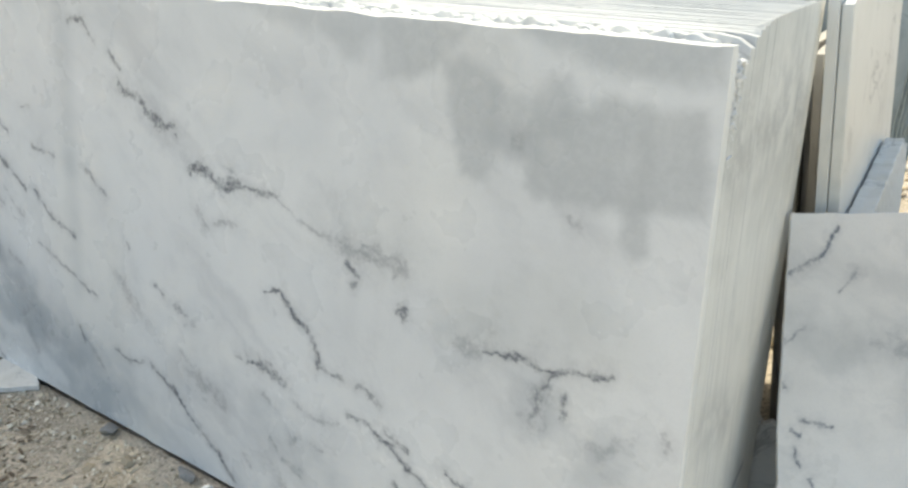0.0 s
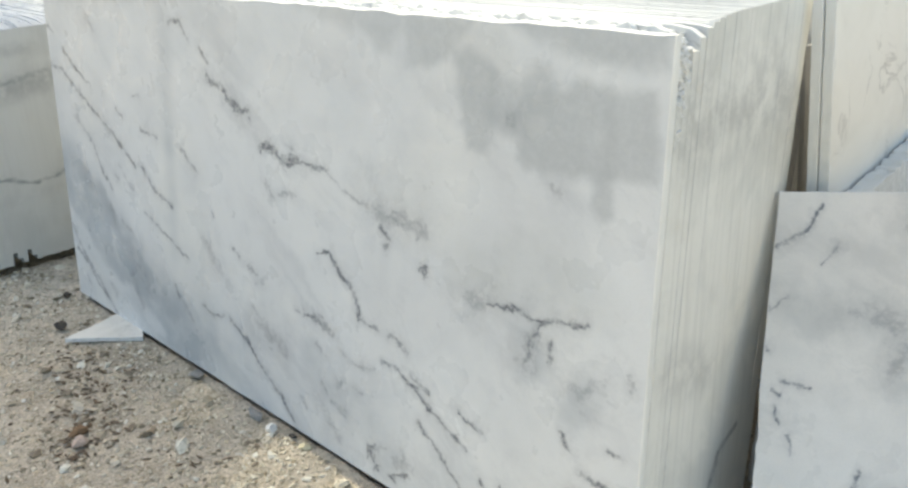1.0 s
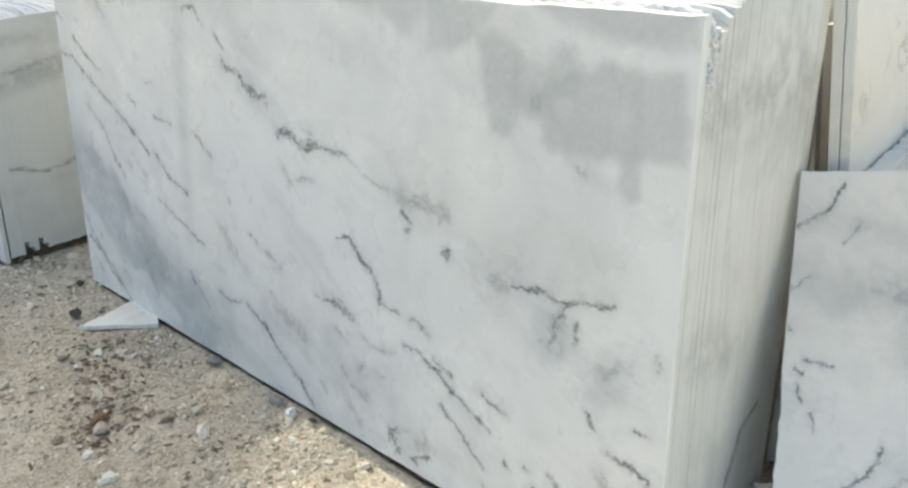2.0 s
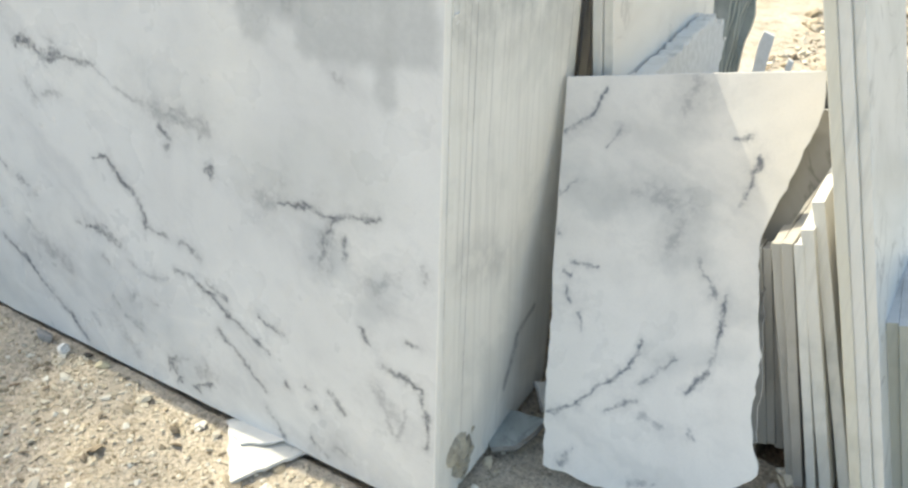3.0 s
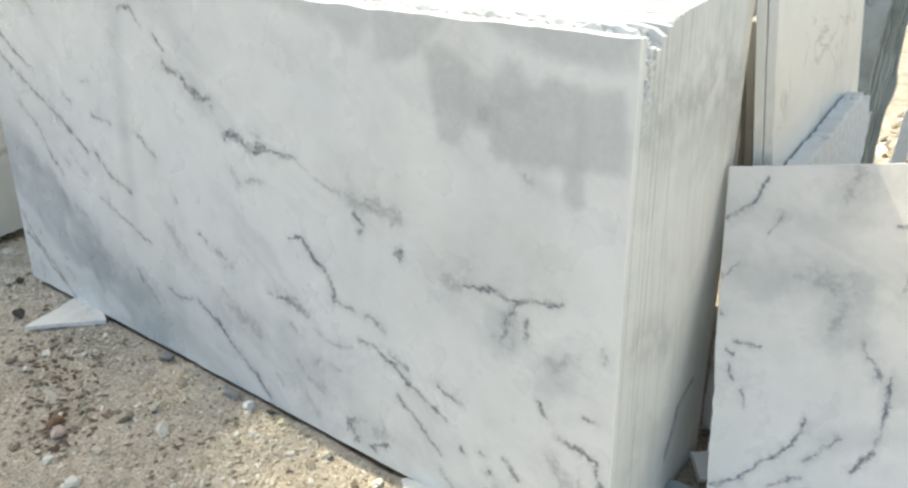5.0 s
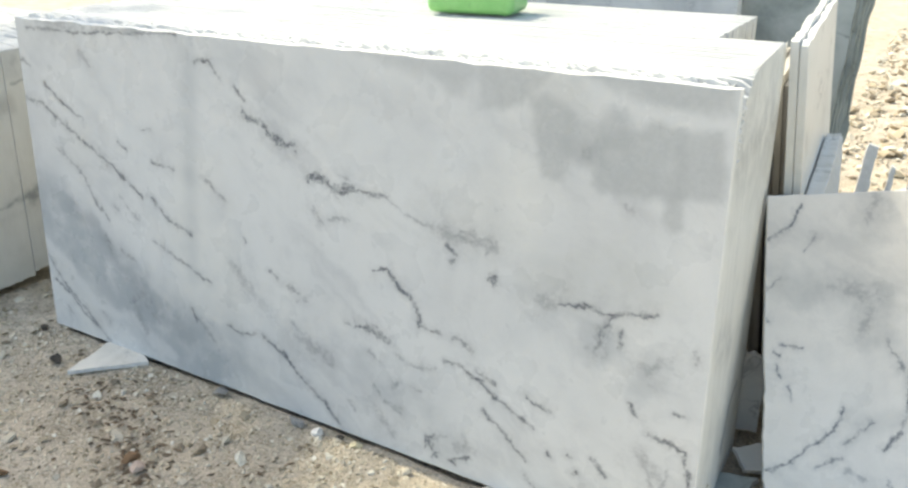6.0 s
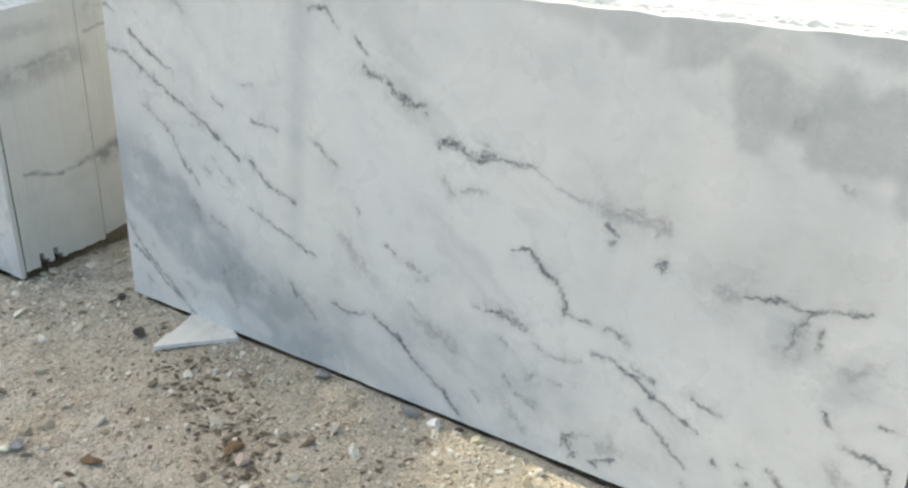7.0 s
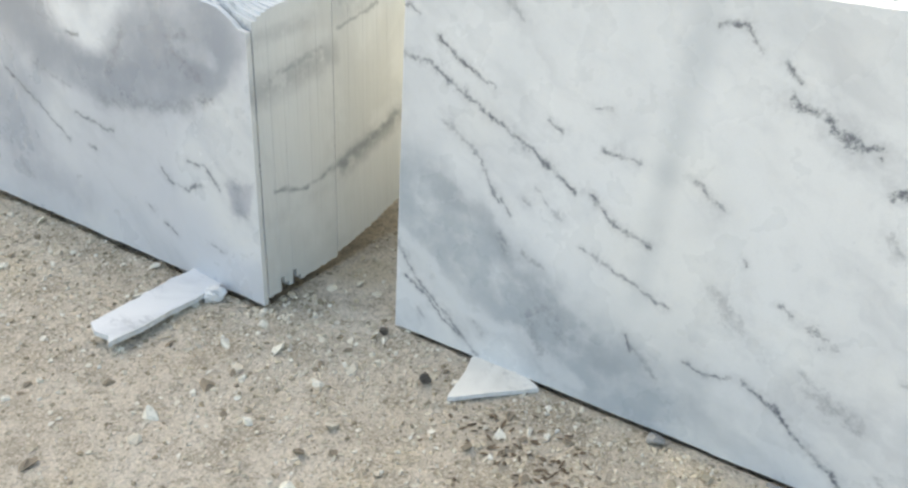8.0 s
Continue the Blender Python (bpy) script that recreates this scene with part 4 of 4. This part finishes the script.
def right_row():
    """Cut strips and slabs stood on edge beside the offcut; their narrow edges show."""
    rng = random.Random(17)

    def strip(name, x, y, low, height, deep, thick, lean, face, edge, label, slope=0.0, group="strips stood on edge", chip=0.002, turn=0.05, sky_lit_top=False):
        corners = [(0, low), (deep, low), (deep, height + slope), (0, height)]
        line = rough_outline(corners, [0.001, 0.001, chip, 0.0008], 0.03, rng)
        ob = slab_mesh(name, line, thick, face, edge, 0.0006, rng)
        # upward faces get the lighter edge colour, standing in for light from above
        if sky_lit_top:
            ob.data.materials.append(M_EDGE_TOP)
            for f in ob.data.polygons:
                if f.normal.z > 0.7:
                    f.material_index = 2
        ob.matrix_world = frame_matrix((x, y, hill(x, y)), (turn, 1, 0), (lean, 0.03, 1))
        tagged(ob, label, "slab", group)

    # the first five strips carry their shade in darker face and edge colours
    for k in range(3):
        strip("marble_strip", 0.570 + 0.0190 * k, 0.575 + 0.006 * k, 0.055 + 0.004 * k, 0.56, 0.45, 0.0188, -0.23, M_SHADED, M_EDGE_SHADED, "short cream marble strip stood on edge in shade")
    strip("marble_strip", 0.6401, 0.545, 0.015, 0.602, 0.5, 0.0205, -0.270, M_SHADED, M_EDGE_SHADED, "short cream marble strip stood on edge", 0.00, chip=0.002)
    strip("marble_strip", 0.6591, 0.535, 0.008, 0.614, 0.5, 0.0225, -0.259, M_SHADED, M_EDGE_SHADED, "cream marble strip stood on edge", 0.00, chip=0.002)
    strip("marble_strip", 0.6898, 0.525, 0.025, 0.625, 0.5, 0.0195, -0.271, M_CREAM, M_EDGE, "broken-topped cream marble strip stood on edge", 0.04, chip=0.006)
    strip("marble_strip", 0.7240, 0.527, 0.034, 0.665, 0.5, 0.0255, -0.293, M_CREAM, M_EDGE, "cream marble strip stood on edge", 0.06, chip=0.002)
    strip("marble_strip", 0.7622, 0.545, 0.032, 0.727, 0.5, 0.0240, -0.320, M_CREAM, M_EDGE, "cream marble strip with a chipped top stood on edge", 0.06, chip=0.006)
    strip("marble_strip", 0.799, 0.461, 0.0, 1.22, 0.35, 0.0215, -0.292, M_CREAM, M_EDGE_CREAM, "tall cream marble strip leaning on its neighbours", 0.0)
    strip("marble_strip", 0.8212, 0.463, 0.0, 1.24, 0.35, 0.0215, -0.292, M_CREAM, M_EDGE, "tall cream marble strip leaning on its neighbours", 0.0)
    strip("marble_strip", 0.8437, 0.472, 0.0, 1.26, 0.42, 0.0200, -0.292, M_PALE, M_EDGE, "tall pale marble slab leaning on strips", 0.0)
    for k in range(1, 14):
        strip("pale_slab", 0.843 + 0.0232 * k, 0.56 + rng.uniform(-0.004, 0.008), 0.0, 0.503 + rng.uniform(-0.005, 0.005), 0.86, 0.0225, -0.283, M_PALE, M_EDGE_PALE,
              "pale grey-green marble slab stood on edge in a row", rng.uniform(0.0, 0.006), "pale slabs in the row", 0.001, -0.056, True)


def tyre():
    """A worn tyre lying behind the row of slabs."""
    bm = bmesh.new()
    side = [(0.20, 0.085), (0.25, 0.100), (0.30, 0.114), (0.308, 0.106), (0.36, 0.118), (0.368, 0.110), (0.44, 0.115), (0.49, 0.10), (0.515, 0.07)]
    inside = [(0.22, 0.075), (0.42, 0.095), (0.47, 0.06), (0.475, 0)]
    profile = [(r, -h) for r, h in side] + [(0.52, 0.0)] + side[::-1] + inside + [(r, -h) for r, h in inside[2::-1]]
    rings = []
    for i in range(72):
        a = math.tau * i / 72
        ring = []
        for j, (r, h) in enumerate(profile):
            r2 = r - (0.014 if i % 3 == 0 and 6 <= j <= 12 else 0) - (0.008 if j == 9 else 0)
            ring.append(bm.verts.new((r2 * math.cos(a), r2 * math.sin(a), h)))
        rings.append(ring)
    for i in range(72):
        for j in range(len(profile)):
            bm.faces.new((rings[i][j], rings[i - 1][j], rings[i - 1][(j + 1) % len(profile)], rings[i][(j + 1) % len(profile)]))
    bmesh.ops.recalc_face_normals(bm, faces=bm.faces)
    me = bpy.data.meshes.new("tyre")
    bm.to_mesh(me)
    bm.free()
    me.materials.append(M_TYRE)
    ob = new("tyre", me)
    ob.matrix_world = pose(0.577, 1.88, 0.239, 80, 0, -14) @ Matrix.Scale(0.70, 4)
    tagged(ob, "worn black rubber tyre propped behind marble slabs", "tyre")


def container():
    """A green plastic canister on top of the stack."""
    root = new("canister")
    bm = bmesh.new()
    bmesh.ops.create_cube(bm, size=1.0)
    for v in bm.verts:
        v.co = Vector((v.co.x * 0.33, v.co.y * 0.20, v.co.z * 0.13))
    bmesh.ops.bevel(bm, geom=list(bm.edges), offset=0.028, segments=4, affect="EDGES", profile=0.5)
    part("body", bm, M_PLASTIC, root)
    bm = bmesh.new()
    bmesh.ops.create_cone(bm, cap_ends=True, segments=20, radius1=0.024, radius2=0.022, depth=0.035)
    bmesh.ops.bevel(bm, geom=[e for e in bm.edges if abs(e.verts[0].co.z - e.verts[1].co.z) < 1e-5], offset=0.003, segments=2, affect="EDGES")
    cap = part("cap", bm, M_PLASTIC, root)
    cap.matrix_basis = pose(0.178, 0.05, 0.02, 0, 90, 0)
    bm = bmesh.new()
    bmesh.ops.create_cube(bm, size=1.0)
    for v in bm.verts:
        v.co = Vector((v.co.x * 0.16, v.co.y * 0.024, v.co.z * 0.03))
    bmesh.ops.bevel(bm, geom=list(bm.edges), offset=0.008, segments=3, affect="EDGES")
    grip = part("handle", bm, M_PLASTIC, root)
    grip.matrix_basis = pose(0, 0, 0.076)
    root.matrix_world = pose(-1.19, 1.02, 1.245, 0, 0, 8)
    tagged(root, "green plastic canister lying on the marble stack", "canister")


# ---------------------------------------------------------------- loose things on the ground
def put(ob, x, y, z=None, rx=0, ry=0, rz=0, label="", category="", group=""):
    ob.matrix_world = pose(x, y, hill(x, y) - 0.003 if z is None else z, rx, ry, rz)
    return tagged(ob, label, category, group)


def loose_things():
    rng = random.Random(18)
    put(shard("marble_shard", [(0, 0), (0.20, 0.19), (0.02, 0.30), (-0.05, 0.24)], 0.016, M_SHARD, M_BROKEN, rng), -2.17, -0.215, -0.016,
        label="triangular white marble shard wedged under the slab", category="shard")
    put(shard("marble_shard", [(0, 0), (0.05, 0.115), (0.085, 0.19), (-0.11, 0.19), (-0.155, 0.145)], 0.009, M_SHARD, M_BROKEN, rng, 0.003), -0.438, -0.157, -0.014,
        label="broken white marble shard wedged under the slab's corner", category="shard")
    put(shard("marble_shard", [(0, 0), (0.06, 0.035), (0.10, 0.09), (-0.03, 0.10), (-0.075, 0.04)], 0.006, M_SHARD, M_BROKEN, rng, 0.003), -0.500, -0.060, -0.004, 3, -4, 0,
        label="thin white marble sliver lying on a shard", category="shard")
    strip = slab_mesh("marble_strip", rough_outline([(-0.066, 0.02), (-0.02, 0.0), (0.03, 0.012), (0.060, -0.012), (0.078, 0.60), (-0.075, 0.60)], [0.005, 0.005, 0.005, 0.003, 0.004, 0.003], 0.03, rng), 0.022, M_WHITE, M_BROKEN, 0.002, rng)
    strip.matrix_world = frame_matrix((-3.215, -0.622, 0.034), (1, 0.02, -0.10), (0.03, 1, -0.035))
    tagged(strip, "white marble strip lying under the neighbouring stack", "strip")
    put(rock("stone", (0.070, 0.05, 0.040), M_BROKEN, rng), -3.135, -0.235, label="white marble lump under the neighbouring stack", category="stone")
    put(rock("stone", (0.036, 0.032, 0.03), M_DARKSTONE, rng), -2.27, -0.185, label="small dark brown stone on the dirt", category="stone")
    put(rock("stone", (0.028, 0.026, 0.026), M_DARKSTONE, rng), -2.525, -0.055, label="small dark stone by the slab's corner", category="stone")
    put(rock("stone", (0.045, 0.03, 0.024), M_GREYSTONE, rng), -1.60, -0.03, label="grey stone against the slab's foot", category="stone")
    put(rock("stone", (0.04, 0.028, 0.026), M_BROKEN, rng), -1.17, -0.045, label="white stone against the slab's foot", category="stone")
    put(rock("stone", (0.045, 0.03, 0.022), M_GREYSTONE, rng), -1.27, -0.03, label="flat grey stone against the slab's foot", category="stone")
    put(rock("stone", (0.032, 0.024, 0.014), M_YELLOWSTONE, rng), -1.03, -0.03, label="yellowish stone chip by the slab's foot", category="stone")
    put(rock("stone", (0.02, 0.016, 0.016), M_DARKSTONE, rng), -1.10, -0.02, label="dark pebble by the slab's foot", category="stone")
    # added dark lump that stands in for deep shade under the short strips
    put(rock("stone", (0.15, 0.09, 0.16), M_DARKSTONE, rng), 0.61, 0.78, -0.10, label="dark lump added to blacken the hollow under the short strips", category="stone")
    put(rock("stone", (0.02, 0.018, 0.014), M_GREYSTONE, rng), -0.64, -0.05, label="grey pebble beside a white shard", category="stone")
    foot = rock("stone", (0.064, 0.125, 0.20), M_CRUMBLE, rng, 4)
    for v in foot.data.vertices:
        v.co += v.normal * (0.010 * noise.noise(v.co * 38.0) + 0.006 * noise.noise(v.co * 90.0))
    put(foot, -0.022, 0.095, -0.075, rx=-8, label="crumbled yellow-grey stone under the stack's end", category="stone")
    put(shard("marble_shard", [(0, 0), (0.055, 0.02), (0.10, 0.12), (-0.02, 0.13), (-0.05, 0.05)], 0.016, M_GREEN, M_GREYSTONE, rng), 0.01, 0.24, 0.0, 8, -14, 0,
        label="grey-green marble shard beside the stack's foot", category="shard")
    put(shard("marble_shard", [(0, 0), (0.12, 0.01), (0.08, 0.11), (-0.02, 0.08)], 0.016, M_SHARD, M_BROKEN, rng), 0.05, 0.42, 0.01, 16, 8, 30,
        label="pale marble shard in the shade of slabs", category="shard")
    for x, y, r, s in ((0.56, 0.30, 20, 0.11), (0.62, 0.33, 70, 0.09), (0.70, 0.27, 140, 0.10), (0.59, 0.37, 200, 0.08), (0.78, 0.33, 260, 0.10)):
        put(shard("marble_shard", [(0, 0), (s, 0.1 * s), (0.8 * s, 0.7 * s), (0.1 * s, 0.6 * s)], 0.016, M_GREEN, M_GREYSTONE, rng), x, y, -0.004, rng.uniform(-9, 9), rng.uniform(-9, 9), r,
            label="broken grey-green marble piece on the ground by the strips", category="shard", group="broken pieces by the strips")
    for x, y, r, w, d in ((0.45, 0.40, 40, 0.09, 0.05), (0.50, 0.47, 115, 0.11, 0.06), (0.55, 0.43, 10, 0.08, 0.07), (0.60, 0.48, 75, 0.10, 0.05), (0.66, 0.41, 160, 0.12, 0.06),
                          (0.72, 0.45, 30, 0.09, 0.06), (0.84, 0.40, 100, 0.13, 0.07), (0.88, 0.48, 60, 0.10, 0.05), (0.95, 0.42, 140, 0.12, 0.06), (1.02, 0.47, 20, 0.10, 0.07)):
        put(rock("stone", (w * 0.5, d * 0.5, d * 0.45), M_ROUGHSTONE, rng), x, y, rx=rng.uniform(-18, 18), ry=rng.uniform(-18, 18), rz=r,
            label="dull grey broken stone in the shade below strips", category="stone", group="broken stones below the strips")
    put(rock("stone", (0.045, 0.034, 0.030), M_BROWNSTONE, rng), -1.585, -0.425, rz=30, label="rusty brown stone on the dirt", category="stone")
    put(rock("stone", (0.040, 0.030, 0.028), M_ROSESTONE, rng), -1.525, -0.450, rz=60, label="pale pinkish stone beside a brown one", category="stone")
    put(rock("stone", (0.050, 0.022, 0.018), M_BROWNSTONE, rng), -1.87, -0.67, rz=20, label="flat brown stone scrap on the dirt", category="stone")
    put(rock("stone", (0.030, 0.040, 0.020), M_GREYSTONE, rng), -2.10, -0.74, rz=70, label="grey stone chip on the dirt", category="stone")


def pieces_behind():
    """Broken pieces that stand up behind the offcut."""
    rng = random.Random(19)
    across, up = Vector((-0.05, 1, 0)), Vector((-0.11, 0, 1))
    out = Vector((0.993, 0.05, 0.109))
    foot = Vector((0.133, 0.655, 0)) + 0.054 * out
    thick = slab_mesh("broken_slab", rough_outline([(0.05, 0), (0.90, 0), (0.84, 0.50), (0.88, 0.60), (0.96, 0.69), (0.90, 0.76), (0.78, 0.800), (0.05, 0.790)],
                      [0.001, 0.010, 0.012, 0.014, 0.012, 0.012, 0.006, 0.001], 0.014, rng), 0.048, M_BROKEN, M_SHARD, 0.004, rng, 0.002)
    thick.matrix_world = frame_matrix(foot, across, up)
    tagged(thick, "thick marble slab with a crumbling broken white face", "slab")
    stub = slab_mesh("marble_piece", rough_outline([(0, 0), (0.075, 0), (0.075, 0.27), (0, 0.285)], [0.002, 0.001, 0.006, 0.001], 0.015, rng), 0.022, M_WHITE, M_BROKEN, 0.002, rng)
    stub.matrix_world = pose(-0.035, 0.645, 0, -3, 0, 8)
    tagged(stub, "short broken white marble piece standing beside strips", "slab")
    for x, y, h, w, rz in ((0.075, 1.74, 0.69, 0.10, 8), (0.186, 1.76, 0.61, 0.05, 4), (0.25, 1.76, 0.585, 0.045, -8)):
        line = rough_outline([(0, 0), (w, 0), (0.72 * w, h * 0.985), (0.36 * w, h)], [0.002, 0.003, 0.003, 0.003], 0.03, rng)
        ob = slab_mesh("marble_piece", line, 0.022, M_CHIPPED, M_CHIPPED, 0.002, rng)
        ob.matrix_world = pose(x, y, 0, -4, 3, rz)
        tagged(ob, "tall broken white marble piece propped upright", "slab", "broken pieces behind the offcut")


def litter():
    """Dry scraps of bark and leaf trodden into the dirt."""
    rng = random.Random(20)
    verts, faces = [], []
    for cx, cy, sx, sy, n in ((-1.83, -0.30, 0.12, 0.07, 60), (-1.65, -0.40, 0.10, 0.06, 50), (-1.50, -0.47, 0.06, 0.03, 30), (-1.95, -0.24, 0.10, 0.05, 26), (-1.2, -0.30, 0.10, 0.06, 18), (-1.75, -0.75, 0.2, 0.1, 20)):
        for _ in range(n):
            x, y = rng.gauss(cx, sx), rng.gauss(cy, sy)
            l, w = rng.uniform(0.006, 0.022), rng.uniform(0.002, 0.007)
            m = Matrix.LocRotScale((x, y, hill(x, y) + 0.004), Euler((rng.gauss(0, 0.3), rng.gauss(0, 0.3), rng.gauss(0.5, 0.6))), (l, w, 0.0018))
            k = len(verts)
            verts += [m @ Vector(p) for p in ((-1, 0, 0), (-0.3, -1, 0.6), (0.6, -0.8, 0.2), (1, 0.1, 0.8), (0.2, 1, 0.1), (-0.5, 0.8, 0.9), (0, 0, 2.2), (0, 0, -1))]
            faces += [(k + i, k + (i + 1) % 6, k + 6) for i in range(6)] + [(k + (i + 1) % 6, k + i, k + 7) for i in range(6)]
    tagged(mesh_object("dry_litter", verts, faces, [M_LITTER]), "dry brown scraps of bark and leaf on dirt", "litter", kind="stuff")


def shade_tree():
    """The tree beside the yard whose crown shades the ground and the neighbouring stack."""
    rng = random.Random(21)
    root = new("tree")
    bm = bmesh.new()

    def limb(a, b, ra, rb):
        d = (b - a)
        q = d.to_track_quat("Z", "Y").to_matrix()
        rings = []
        for i in range(5):
            f = i / 4
            c = a.lerp(b, f) + Vector((rng.gauss(0, 0.02), rng.gauss(0, 0.02), 0)) * d.length * (0 < i < 4)
            r = ra + (rb - ra) * f
            rings.append([bm.verts.new(c + q @ Vector((r * math.cos(t), r * math.sin(t), 0))) for t in [math.tau * k / 9 for k in range(9)]])
        for lo, hi in zip(rings[:-1], rings[1:]):
            for k in range(9):
                bm.faces.new((lo[k], lo[(k + 1) % 9], hi[(k + 1) % 9], hi[k]))

    fork = Vector((0.1, 0, 10.4))
    limb(Vector((0, 0, -0.1)), fork, 0.36, 0.22)
    tips = []
    for k in range(40):
        tip = fork + Vector((rng.uniform(-2.3, 2.3), rng.uniform(-1.6, 1.6), rng.uniform(0.8, 2.4)))
        if k >= 30:
            tip = fork + Vector((rng.uniform(2.1, 2.75), rng.uniform(-1.6, 0.9), rng.uniform(0.8, 2.0)))
        limb(fork, tip, 0.09, 0.03)
        tips += [fork.lerp(tip, f) for f in (0.35, 0.55, 0.7, 0.82, 0.92, 1.0, 1.0)]
    part("trunk", bm, M_BARK, root)
    verts, faces = [], []
    for _ in range(33000):
        c = rng.choice(tips) + Vector((rng.gauss(0, 0.34), rng.gauss(0, 0.30), rng.gauss(0, 0.32)))
        l = rng.uniform(0.06, 0.12)
        m = Matrix.LocRotScale(c, Euler((rng.uniform(-0.9, 0.9), rng.uniform(-0.9, 0.9), rng.uniform(0, 6.3))), (l, l * 0.6, l))
        k = len(verts)
        verts += [m @ Vector(p) for p in ((-1, 0, 0), (-0.2, -1, 0.1), (1, 0, -0.1), (-0.2, 1, 0.1))]
        faces.append((k, k + 1, k + 2, k + 3))
    crown = mesh_object("crown", verts, faces, [M_LEAF])
    crown.parent = root
    root.matrix_world = pose(-12.22, -0.57, 0)
    tagged(root, "leafy tree at the edge of the yard", "tree")


# ---------------------------------------------------------------- build
ground_sheet()
big_stack()
rear_stack()
left_stack()
offcut()
second_offcut()
leaning_strips()
far_slabs()
right_row()
tyre()
container()
pieces_behind()
loose_things()
litter()
scatter("gravel", "small stone chips and grit scattered on dirt", 34000, lambda r: (r.uniform(-4.6, 1.2), -0.02 - abs(r.gauss(0, 0.55))), (0.0024, 0.0105), M_CHIPS, 31, "gravel")
scatter("stone_chips", "larger pale stone chips lying on dirt", 800, lambda r: (r.uniform(-4.4, 0.9), -0.04 - abs(r.gauss(0, 0.6))), (0.007, 0.030), M_RUBBLE, 32, "gravel")
scatter("gap_gravel", "stone chips between the stacks", 900, lambda r: (r.uniform(-3.0, -2.45), r.uniform(-0.2, 1.2)), (0.004, 0.02), M_CHIPS, 33, "gravel")
scatter("shade_rubble", "stone chips under the leaning slabs", 700, lambda r: (r.uniform(-0.05, 1.2), r.uniform(0.0, 0.9)), (0.005, 0.028), M_CHIPS, 34, "rubble")
scatter("rubble", "white marble rubble on sunlit dirt", 13000, lambda r: (r.uniform(-0.2, 4.6), 1.6 + 9.0 * r.random() ** 1.4), (0.010, 0.060), M_RUBBLE, 35, "rubble")
shade_tree()
